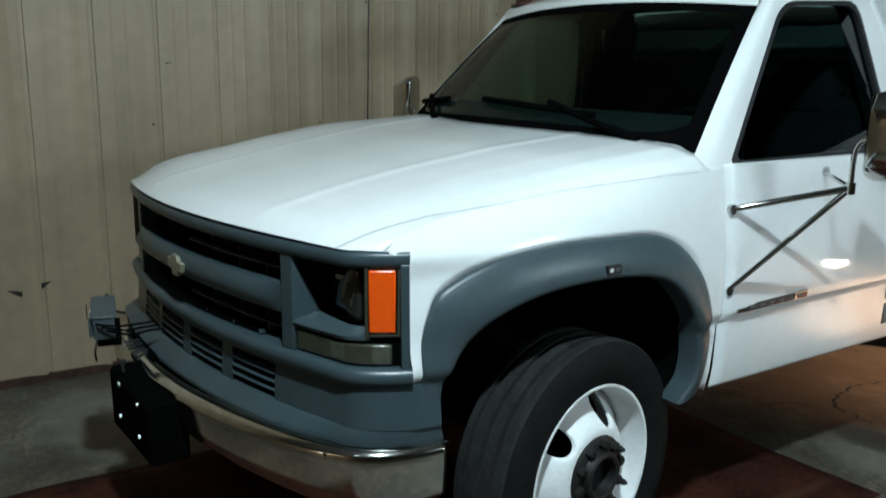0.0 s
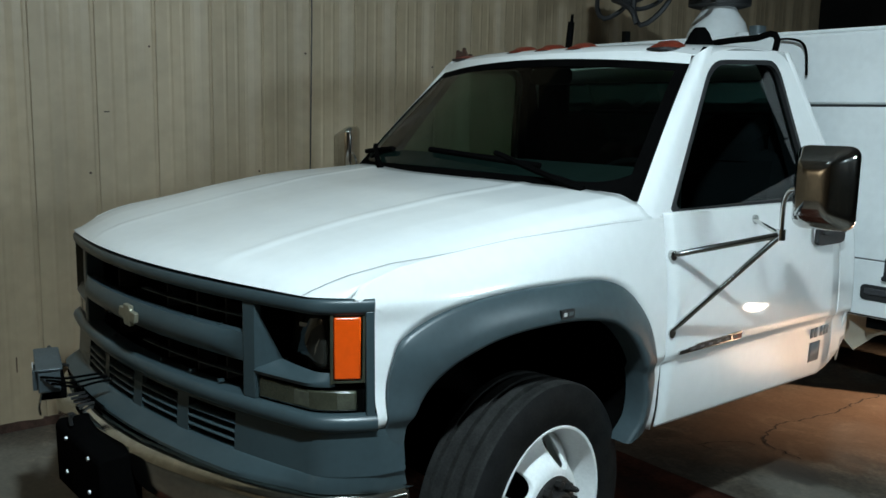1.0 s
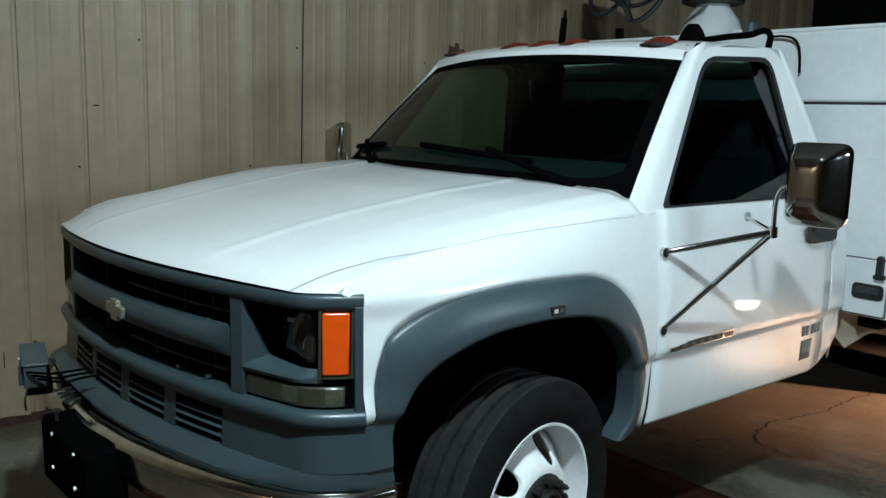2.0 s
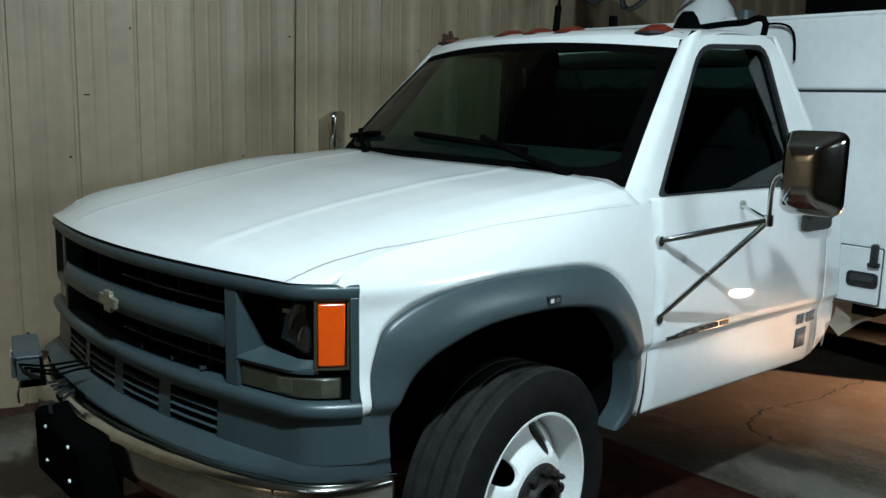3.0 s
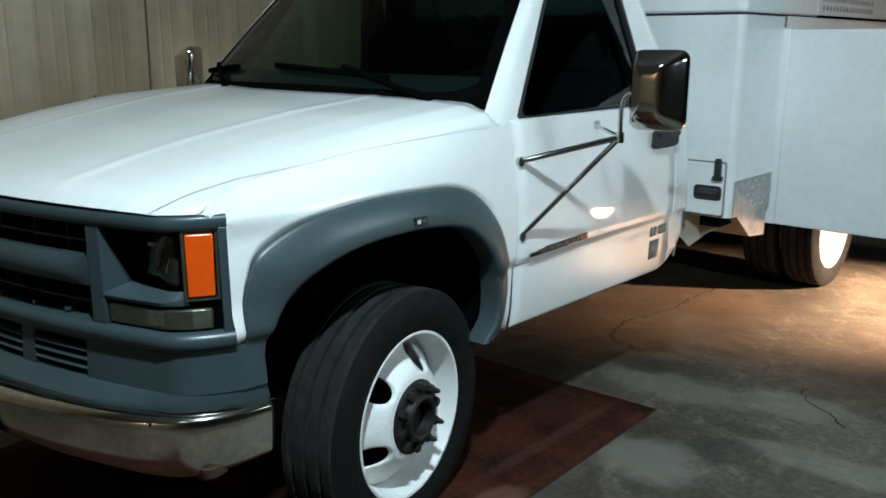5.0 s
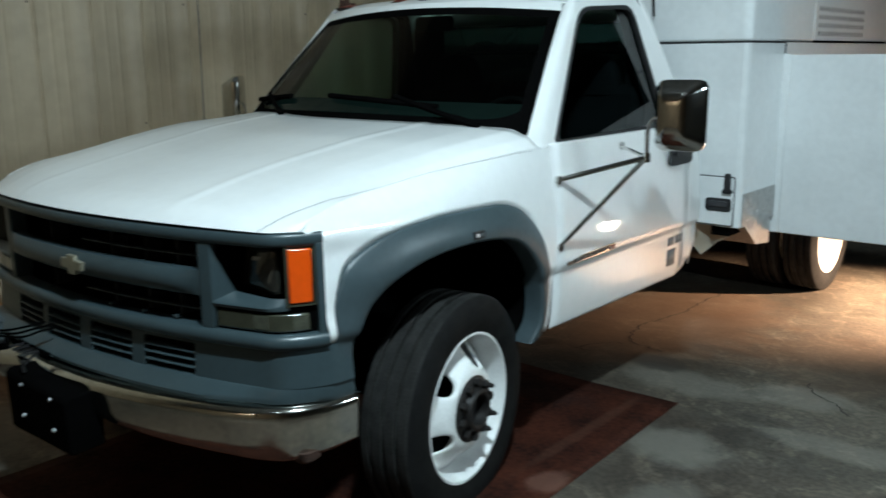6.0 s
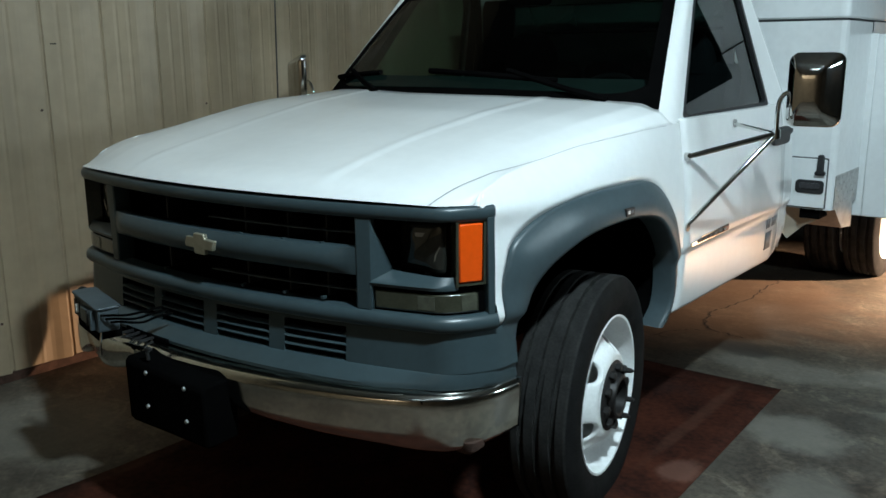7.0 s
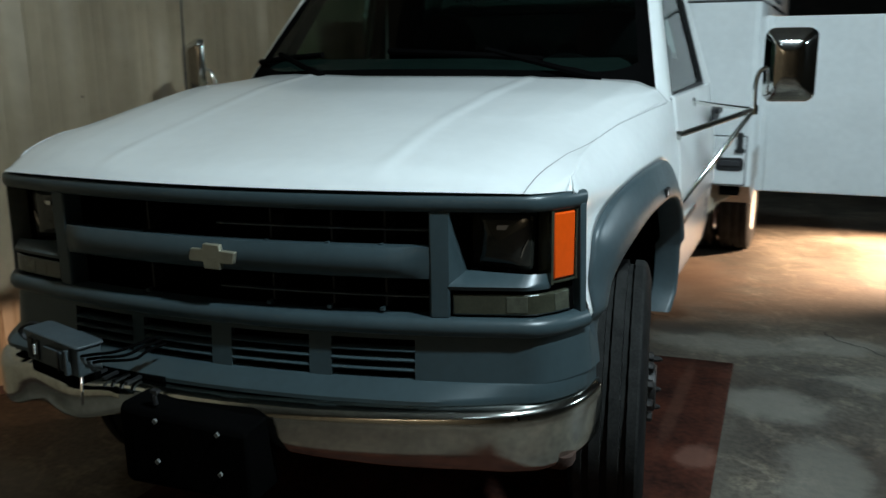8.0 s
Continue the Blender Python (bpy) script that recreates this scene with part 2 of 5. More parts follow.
SIDING = wall_material()
CONCRETE = floor_material()
MAT_BROWN = material("red_brown_sheet", (0.046, 0.013, 0.007), 0.75, 0, 0.6, 4.5, 0.2, 30, tint=(0.014, 0.0045, 0.003), spec=0.12)
_nt = MAT_BROWN.node_tree
_b = _nt.nodes["Principled BSDF"]
_co = _nt.nodes.new("ShaderNodeTexCoord")
_nt.links.new(spots(_nt, _co, _b.inputs["Base Color"].links[0].from_socket, ((1.12, 1.28, 0.07, 0.10, (0.13, 0.062, 0.045), 0.7), (0.55, 2.05, 0.30, 0.10, (0.016, 0.009, 0.008), 0.6), (0.92, 0.75, 0.10, 0.3, (0.020, 0.010, 0.009), 0.4), (0.98, 1.8, 0.03, 0.5, (0.085, 0.038, 0.025), 0.35), (0.2, -0.3, 0.5, 0.15, (0.02, 0.01, 0.008), 0.6)), 7.0), _b.inputs["Base Color"])
TORN = material("torn_dark_cavity", (0.012, 0.01, 0.009), 0.9, 0, 0.3, 20)
# ---------------------------------------------------------------- mesh helpers
def thing(name, label, category, at=(0, 0, 0), group="", kind=""):
    return tagged(_place(new(name), at), label, category, group, kind)


def _place(ob, at):
    ob.location = at
    return ob


def part(name, bm, material_, parent=None, label="", smooth=True, solid=0.0, bevel=0.0, angle=40, toward=None):
    """One mesh object under a thing or a part; coordinates are the place's own."""
    bmesh.ops.remove_doubles(bm, verts=bm.verts, dist=1e-5)
    bmesh.ops.recalc_face_normals(bm, faces=bm.faces)
    if toward and sum((f.normal * f.calc_area() for f in bm.faces), Vector()).dot(Vector(toward)) < 0:
        bmesh.ops.reverse_faces(bm, faces=bm.faces)
    me = bpy.data.meshes.new(name)
    bm.to_mesh(me)
    bm.free()
    me.materials.append(material_)
    if smooth:
        me.shade_smooth()
        me.set_sharp_from_angle(angle=radians(angle))
    ob = new(name, me)
    if parent is not None:
        ob.parent = parent
        ob.matrix_parent_inverse = parent.matrix_world.inverted() if parent.type == "MESH" else Matrix.Translation(parent.location).inverted()
    if label:
        ob["label"] = label
    if solid:
        s = ob.modifiers.new("thickness", "SOLIDIFY")
        s.thickness, s.offset = solid, -1
    if bevel:
        v = ob.modifiers.new("edge", "BEVEL")
        v.width, v.segments, v.limit_method, v.angle_limit = bevel, 2, "ANGLE", radians(35)
    return ob


def surf(rows, bm=None, loop=False, loop_rows=False):
    """A sheet of quads through rows of points."""
    bm = bm or bmesh.new()
    v = [[bm.verts.new(p) for p in r] for r in rows]
    for i in range(len(v) - (0 if loop_rows else 1)):
        a, b = v[i], v[(i + 1) % len(v)]
        n = len(a)
        for j in range(n if loop else n - 1):
            bm.faces.new((a[j], a[(j + 1) % n], b[(j + 1) % n], b[j]))
    return bm


def fill(rows, bm=None):
    """A closed skin: loops of points joined, both ends capped."""
    bm = bm or bmesh.new()
    v = [[bm.verts.new(p) for p in r] for r in rows]
    n = len(v[0])
    for a, b in zip(v, v[1:]):
        for j in range(n):
            bm.faces.new((a[j], a[(j + 1) % n], b[(j + 1) % n], b[j]))
    bm.faces.new(v[0][::-1])
    bm.faces.new(v[-1])
    return bm


def block(x0, x1, y0, y1, z0, z1, bm=None, m=None):
    m = m or Matrix()
    return fill([[m @ Vector(p) for p in ((x0, y0, z), (x1, y0, z), (x1, y1, z), (x0, y1, z))] for z in (z0, z1)], bm)


def rounded(w, h, r, n=5):
    """A rounded rectangle about the origin."""
    out = []
    for cx, cy, a in ((w / 2 - r, h / 2 - r, 0), (r - w / 2, h / 2 - r, 90), (r - w / 2, r - h / 2, 180), (w / 2 - r, r - h / 2, 270)):
        for k in range(n + 1):
            t = radians(a + 90 * k / n)
            out.append((cx + r * math.cos(t), cy + r * math.sin(t)))
    return out


def spline(pts, n):
    """n points along a smooth curve through pts, evenly by length."""
    P = [np.array(p, float) for p in pts]
    P = [2 * P[0] - P[1]] + P + [2 * P[-1] - P[-2]]
    dense = []
    for i in range(1, len(P) - 2):
        for t in np.linspace(0, 1, 24, endpoint=False):
            a, b, c, d = P[i - 1], P[i], P[i + 1], P[i + 2]
            dense.append(0.5 * (2 * b + (c - a) * t + (2 * a - 5 * b + 4 * c - d) * t * t + (3 * b - a - 3 * c + d) * t ** 3))
    dense.append(P[-2])
    return even(dense, n)


def even(pts, n):
    D = np.array(pts, float)
    s = np.concatenate([[0], np.cumsum(np.linalg.norm(np.diff(D, axis=0), axis=1))])
    return [tuple(np.interp(u, s, D[:, k]) for k in range(D.shape[1])) for u in np.linspace(0, s[-1], n)]


def rod(pts, r, seg=8, bm=None, caps=True):
    """A round bar along a path."""
    P = [Vector(p) for p in pts]
    rows, up = [], None
    for i, p in enumerate(P):
        d = (P[min(i + 1, len(P) - 1)] - P[max(i - 1, 0)]).normalized()
        side = d.cross(Vector((0, 0, 1)) if abs(d.z) < 0.95 else Vector((1, 0, 0))).normalized() if up is None else (up - d * up.dot(d)).normalized()
        up = side
        other = d.cross(side)
        rr = r[i] if isinstance(r, (list, tuple)) else r
        rows.append([p + rr * (math.cos(a) * side + math.sin(a) * other) for a in [2 * math.pi * k / seg for k in range(seg)]])
    return fill(rows, bm) if caps else surf(rows, bm, loop=True)


def lathe(profile, seg=48, m=None, bm=None):
    """Turned about the x axis: profile of (x, radius)."""
    m = m or Matrix()
    rows = [[m @ Vector((x, r * math.cos(a), r * math.sin(a))) for a in [2 * math.pi * k / seg for k in range(seg)]] for x, r in profile]
    return surf(rows, bm, loop=True)


def lerp(a, b, t):
    return a + (b - a) * t


def smooth_step(a, b, x):
    t = min(1, max(0, (x - a) / (b - a)))
    return t * t * (3 - 2 * t)


def table(xs, ys):
    return lambda x: float(np.interp(x, xs, ys))


# ---------------------------------------------------------------- the shop
WALL_X, RIB, RIB0 = -1.835, 0.3135, 0.158
wall_west = tagged(new("wall_west"), "beige painted ribbed steel siding, scuffed and grimy low down", "wall", kind="structure")


def siding_sheet(y0, ribs, z0, z1):
    """One sheet: pans with two shallow swages, and a raised trapezoid rib along each seam."""
    prof = []
    for k in range(ribs):
        o = y0 + k * RIB
        prof += [(o - 0.085, 0.0), (o - 0.066, 0.004), (o - 0.034, 0.016), (o + 0.003, 0.024), (o + 0.011, 0.021), (o + 0.014, -0.009), (o + 0.035, -0.009), (o + 0.039, 0.0),
                 (o + 0.098, 0.0), (o + 0.112, 0.0025), (o + 0.126, 0.0), (o + 0.168, 0.0), (o + 0.182, 0.0025), (o + 0.196, 0.0)]
    prof.append((y0 + ribs * RIB - 0.0855, 0.0))
    rows = [[(WALL_X + d, y, z) for y, d in prof] for z in (z0, z1)]
    return surf(rows)


for i in range(-6, 8):
    ob = part("siding_panel", siding_sheet(RIB0 + 3 * i * RIB, 3, 0.045, 4.4), SIDING, wall_west, smooth=False, solid=0.002)
part("wall_box", fill([[(WALL_X + o, 4.583 + a, 2.262 + b) for a, b in rounded(0.062, 0.085, 0.008, 3)] for o in (0.0, 0.055, 0.06)]), BLACK, wall_west, "small black box fixed on the siding", smooth=False)
part("wall_staple", block(WALL_X + 0.0, WALL_X + 0.006, 0.538, 0.566, 1.600, 1.606), MATT, wall_west, "short dark staple", smooth=False)
for i in range(-3, 12):
    for k, z in enumerate((0.30, 1.29, 1.95)):
        if (2 * i + k) % 3:
            continue
        y = RIB0 + i * RIB - 0.013 + 0.006 * math.sin(5 * i + 9 * z)
        part("screw", lathe([(0.0, 0.007), (0.004, 0.006), (0.005, 0.0)], 6, pose(WALL_X + 0.022, y, z + 0.02 * math.sin(3 * i))), RUST, wall_west, smooth=False)
part("base_angle", block(WALL_X - 0.02, WALL_X + 0.012, -5.5, 7.1, 0.0, 0.045), RUST, wall_west, "rusty steel base angle")
part("wall_core", block(WALL_X - 0.16, WALL_X - 0.03, -6, 7.1, 0.0, 4.4), DARKWALL, wall_west)

bm = bmesh.new()
n = 60
surf([[(lerp(-9, 14, j / n), lerp(-9, 16, i / n), 0.0) for j in range(n + 1)] for i in range(n + 1)], bm)
tagged(part("floor", bm, CONCRETE, smooth=False), "worn concrete floor with rusty oil stains and cracks", "floor", kind="structure")
# unseen ceiling and walls, added; most coloured dark to hold down bounce
tagged(part("ceiling", block(-2.2, 9, -7, 12.2, 4.4, 4.5), CEIL, smooth=False), "unseen ceiling, added to close the room", "ceiling", kind="structure")
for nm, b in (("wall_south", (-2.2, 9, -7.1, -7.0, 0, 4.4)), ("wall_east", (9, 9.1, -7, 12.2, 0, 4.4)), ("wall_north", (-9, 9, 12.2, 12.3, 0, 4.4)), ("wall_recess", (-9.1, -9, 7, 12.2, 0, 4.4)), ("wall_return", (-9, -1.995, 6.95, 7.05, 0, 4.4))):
    tagged(part(nm, block(*b), TAN_SIDING if nm == "wall_south" else FAR_LOW_BOUNCE if nm == "wall_east" else DARKWALL, smooth=False), "unseen shop wall, added to close the room", "wall", kind="structure")
# ---------------------------------------------------------------- the truck
truck = thing("utility_truck", "white single-cab utility truck with grey grille and wheel flares", "truck", (0, 1.0, 0))

seam_z = table([0.0, 0.24, 0.33, 0.45, 0.87, 1.28, 1.55], [1.143, 1.143, 1.175, 1.205, 1.255, 1.282, 1.29])
side_x = table([0.4, 0.53, 0.60, 0.74, 0.775, 0.80, 0.95, 1.10, 1.30], [0.915, 0.945, 0.958, 0.962, 0.960, 0.978, 0.978, 0.965, 0.935])


def nose(x):
    return 0.032 + 0.075 * x + 0.17 * x * x + 0.11 * (max(0, abs(x) - 0.80) / 0.1) ** 1.7


def lean(s, p):
    """The passenger corner sits a little further forward and in."""
    x, y, z = p
    if s > 0:
        return (x, y, z)
    k = 1 - smooth_step(0.3, 1.45, y)
    return (x + 0.05 * k - 0.03 * (1 - k), y - 0.13 * k, z)


def body_x(y, z):
    """Half width of the lower body."""
    x = side_x(z) - 0.05 * (1 - smooth_step(0.25, 1.0, y)) - 0.02 * smooth_step(2.6, 3.0, y)
    x -= 0.022 * (1 - smooth_step(0.32, 0.75, y)) * smooth_step(0.78, 0.9, z) * (1 - smooth_step(1.05, 1.13, z))
    d = seam_z(y) - z
    if y < 1.555:
        x -= lerp(0.028, 0.065, smooth_step(0.3, 0.7, y)) * (1 - smooth_step(0.75, 1.5, y)) * (1 - min(1, max(0, d) / 0.13)) ** 2
    return x


# hood
def hood_point(u, v):
    xs, y1e = 0.85, 1.47
    for _ in range(4):
        ye = lerp(nose(xs if u >= 0 else -xs) - 0.008, y1e, v)
        if u >= 0:
            xs = body_x(max(ye, 0.31), seam_z(max(ye, 0.31))) - 0.002
        else:
            k = 1 - smooth_step(0.3, 1.45, ye + 0.08)
            yy = max(ye + 0.13 * k, 0.26)
            xs = body_x(yy, seam_z(yy)) - 0.05 * k + 0.03 * (1 - k) - 0.005
    x = u * xs
    y0, y1 = nose(x) - 0.008, 1.27 + 0.20 * u * u
    y = lerp(y0, y1, v)
    a = abs(u)
    zc = table([0, 0.03, 0.08, 0.2, 0.42, 0.7, 1], [1.146, 1.175, 1.197, 1.232, 1.287, 1.345, 1.385])(v)
    zs = seam_z(y if u >= 0 else y + 0.13 * (1 - smooth_step(0.3, 1.45, y + 0.08))) - 0.002
    if u >= 0:
        zs = lerp(1.139, zs, smooth_step(0.0, 0.025, v))
    crown = table([0, 0.30, 0.455, 0.475, 0.495, 0.525, 0.6, 0.75, 0.88, 0.96, 1.0], [1.0, 0.99, 0.965, 0.985, 0.985, 0.91, 0.86, 0.70, 0.42, 0.16, 0.0])(a)
    flat = table([0, 0.30, 0.455, 0.475, 0.495, 0.525, 0.6, 0.75, 0.88, 0.96, 1.0], [1.0, 0.99, 0.965, 0.985, 0.985, 0.945, 0.93, 0.88, 0.76, 0.48, 0.0])(a)
    crown = lerp(crown, flat, smooth_step(0.0, 1.0, v) if u >= 0 else smooth_step(0.05, 0.4, v) * (1 - 0.85 * smooth_step(0.55, 1.0, v)))
    lift = 0.034 * smooth_step(0.2, 1.0, a) * (1 - (1 - min(1, v / 0.14)) ** 2) if u < 0 else 0.012 * smooth_step(0.0, 0.06, v) * (1 - smooth_step(0.05, 1.0, v)) * smooth_step(0.0, 0.8, a) * (1 - smooth_step(0.8, 1.0, a))
    return (x, y, lerp(zs, zc, crown) + lift)


V = [0, 0.01, 0.02, 0.035, 0.055, 0.08] + [0.08 + 0.92 * k / 26 for k in range(1, 27)]
U = [-1 + 2 * k / 160 for k in range(161)]
rows = [[(p[0], p[1] + 0.022, p[2] - 0.008) for p in (hood_point(u, 0) for u in U)]] + [[hood_point(u, v) for u in U] for v in V]
part("hood", surf(rows), PAINT, truck, solid=0.004, angle=60)


def hood_gap():
    """A grey ribbon for the shaded thin gap that runs up the nose of the hood and swings out to its side edge."""
    rows = []
    for k in range(81):
        v = 0.34 * k / 80
        u = lerp(0.905, 0.9985, smooth_step(0.0, 0.34, v))
        row = []
        for du in (-0.0019, 0.0019):
            p = hood_point(min(1.0, u + du), v)
            row.append((p[0] + 0.0008, p[1] - 0.0012 * (1 - smooth_step(0.05, 0.2, v)), p[2] + 0.0014))
        rows.append(row)
    return surf(rows)


part("hood_gap", hood_gap(), FADED_PRINT_GAP, truck, "grey ribbon for the shade in a thin panel gap")
# grey ribbon along the hood's side edge, colouring in the seam's shade
rows = []
for k in range(61):
    p = hood_point(1, 0.335 + 0.61 * k / 60)
    rows.append([(p[0] + 0.0002, p[1], p[2] + 0.0022), (p[0] + 0.0034, p[1], p[2] + 0.0016)])
part("hood_edge_gap", surf(rows), FADED_PRINT_GAP, truck, "grey ribbon for the shade in a thin panel gap")
part("cowl_panel", surf([[(u * 0.87, 1.25 + 0.20 * u * u, 1.345 - 0.05 * u * u) for u in U], [(u * 0.87, 1.42 + 0.16 * u * u, 1.365 - 0.04 * u * u) for u in U]]), MATT, truck, "black plastic cowl", solid=0.006)

FLARE_OUT = [(0.400, 0.60), (0.380, 0.70), (0.373, 0.80), (0.378, 0.88), (0.398, 0.955), (0.44, 1.02), (0.59, 1.085), (0.80, 1.115), (1.03, 1.118), (1.20, 1.106), (1.32, 1.05), (1.42, 0.93), (1.47, 0.78), (1.475, 0.69), (1.455, 0.55)]
FLARE_IN = [(0.445, 0.60), (0.43, 0.68), (0.435, 0.75), (0.46, 0.81), (0.505, 0.875), (0.59, 0.94), (0.74, 0.99), (0.95, 1.005), (1.13, 0.99), (1.24, 0.95), (1.34, 0.85), (1.385, 0.74), (1.385, 0.62), (1.33, 0.53)]
NF = 128
out_pts, in_pts = spline(FLARE_OUT, NF), spline(FLARE_IN, NF)


def fender(s):
    bound = even([(0.344, 0.775), (0.340, 0.98), (0.334, 1.09), (0.326, 1.118), (0.312, 1.133), (0.290, 1.138)], 22)[:-1]
    n_front = len(bound)
    bound += [(y, lerp(1.138, seam_z(y), smooth_step(0.290, 0.322, y))) for y in (0.290, 0.296, 0.302, 0.308, 0.314)]
    bound += [(y, seam_z(y)) for y in np.linspace(0.322, 1.5235, 64)][:-1]
    bound += even([(1.5235, seam_z(1.5235)), (1.5245, 1.24), (1.524, 1.1), (1.522, 0.8), (1.505, 0.54)], 34)
    o = even(out_pts[12:], len(bound))
    rows = []
    for k in range(13):
        t = (k / 12) ** 0.85
        rows.append([(s * body_x(lerp(a[0], b[0], t), lerp(a[1], b[1], t)), lerp(a[0], b[0], t), lerp(a[1], b[1], t)) for a, b in zip(o, bound)])
    drop, inner = [], []
    for j, ((x, y, z), b) in enumerate(zip(rows[-1], bound)):
        front = j < n_front
        drop.append((x - s * 0.002, y + (0.012 if front else 0.0), z - (0.0 if front else 0.009)))
        inner.append((x - s * 0.05, y + (0.02 if front else 0.0), z - (0.0 if front else 0.013)))
    rows += [drop, inner]
    rows = [[lean(s, p) for p in r] for r in rows]
    if s < 0:
        # carry the top edge up to the hood's edge
        ends = [hood_point(-1, v) for v in np.linspace(0, 1, 60)]
        hy = [p[1] for p in ends]
        for j, b in enumerate(bound):
            if b[1] < seam_z(b[0]) - 0.04:
                continue
            x, y, z = rows[12][j]
            dx = np.interp(y, hy, [p[0] for p in ends]) - 0.005 - x
            dz = np.interp(y, hy, [p[2] for p in ends]) - z
            for k in range(15):
                w = (min(k, 12) / 12) ** 2
                p = rows[k][j]
                rows[k][j] = (p[0] + dx * w, p[1], p[2] + dz * w)
    return surf(rows)


def flare(s):
    rows = []
    prof = [(0.0, -0.004), (0.004, 0.008), (0.015, 0.013), (0.06, 0.018), (0.25, 0.029), (0.5, 0.039), (0.88, 0.047), (0.96, 0.043), (1.0, 0.030)]
    for t, d in prof:
        rows.append([(s * (body_x(lerp(a[0], b[0], t), min(1.1, lerp(a[1], b[1], t))) + d * lerp(0.25, 1.0, max(smooth_step(0.74, 1.0, lerp(a[1], b[1], t)), smooth_step(0.5, 0.9, lerp(a[0], b[0], t))))), lerp(a[0], b[0], t), lerp(a[1], b[1], t)) for a, b in zip(out_pts, in_pts)])
    rows.append([(s * (body_x(b[0], b[1]) - 0.04), b[0], b[1]) for b in in_pts])
    return surf([[lean(s, p) for p in r] for r in rows])


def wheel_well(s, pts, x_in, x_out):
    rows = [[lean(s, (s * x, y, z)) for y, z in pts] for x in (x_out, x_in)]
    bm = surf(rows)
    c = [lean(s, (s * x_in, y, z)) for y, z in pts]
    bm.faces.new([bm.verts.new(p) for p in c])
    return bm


well_pts = [(lerp(0.92, y, 1.04), lerp(0.6, z, 1.03)) for y, z in in_pts]
for s in (1, -1):
    part("fender", fender(s), PAINT, truck, solid=0.003, angle=50)
    fl = part("wheel_flare", flare(s), FLARE, truck, "dark grey plastic wheel flare", angle=60)
    # liner in near black, the arch's deep shade put into its colour
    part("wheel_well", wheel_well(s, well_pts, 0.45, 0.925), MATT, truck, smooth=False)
    if s == 1:
        lab = part("label_plate", block(1.008, 1.0215, 0.945, 1.0, 1.022, 1.048), BLACK, fl, "small black and white sticker", smooth=False)
        part("print", block(1.0215, 1.0225, 0.953, 0.967, 1.029, 1.041), STICKER, fl, smooth=False)
        part("print", block(1.0215, 1.0225, 0.976, 0.993, 1.03, 1.041), BOX_GREY, fl, smooth=False)


caps = []
for v in np.linspace(0.0, 0.335, 48):
    p = hood_point(1, v)
    k = 1 - smooth_step(0.0, 0.06, v)
    caps.append([(p[0] - 0.010, p[1] + 0.004 * k, p[2] - 0.002 * k + 0.0012), (p[0] + 0.001, p[1] + 0.002 * k, p[2] - 0.002 * k + 0.0008), (p[0] + 0.006 + 0.006 * k, p[1] + 0.013 * k, p[2] - 0.003)])
part("corner_cap", surf(caps), PAINT, truck)

# doors and lower cab
GLASS_SILL = 1.305


def cab_side(s, y0, y1, zb):
    rows = []
    zs = [GLASS_SILL, 1.298, 1.285, 1.25, 1.2, 1.1, 1.0, 0.9, 0.83, 0.805, 0.795, 0.78, 0.765, 0.74, 0.68, 0.62, 0.57, 0.545, 0.535]
    ny = 16
    for z in zs:
        r = []
        for k in range(ny + 1):
            y = lerp(y0, y1, k / ny)
            zz = max(z, zb(y))
            inset = 0.012 if z == GLASS_SILL else 0.0
            r.append((s * (body_x(max(y, 1.56), zz) - inset), y, zz))
        rows.append(r)
    return surf(rows)


def cab_bottom(y):
    return 0.535 if y < 2.7 else 0.535 + 1.2 * (y - 2.7) ** 2 + 0.4 * (y - 2.7)


def side_plane_x(z):
    return lerp(0.925, 0.772, (z - 1.305) / (1.875 - 1.305))


def window_ring(s, inner, outer, depth):
    n = 72
    a = even(inner + [inner[0]], n + 1)[:-1]
    b = even(outer + [outer[0]], n + 1)[:-1]
    rows = []
    rows.append([(s * (side_plane_x(z) - depth), y, z) for y, z in a])
    rows.append([(s * (side_plane_x(z)), y, z) for y, z in a])
    for t in (0.5, 1.0):
        rows.append([(s * (side_plane_x(lerp(p[1], q[1], t))), lerp(p[0], q[0], t), lerp(p[1], q[1], t)) for p, q in zip(a, b)])
    return surf(rows, loop=True)


def corner_round(pts, r, n=5):
    """Rounds the corners of a closed outline of (y, z)."""
    out = []
    for i, p in enumerate(pts):
        a, b = Vector(pts[i - 1]), Vector(pts[(i + 1) % len(pts)])
        p = Vector(p)
        u, w = (a - p).normalized(), (b - p).normalized()
        rr = r[i] if isinstance(r, (list, tuple)) else r
        for k in range(n + 1):
            t = k / n
            out.append(tuple((1 - t) ** 2 * (p + u * rr) + 2 * t * (1 - t) * p + t * t * (p + w * rr)))
    return out


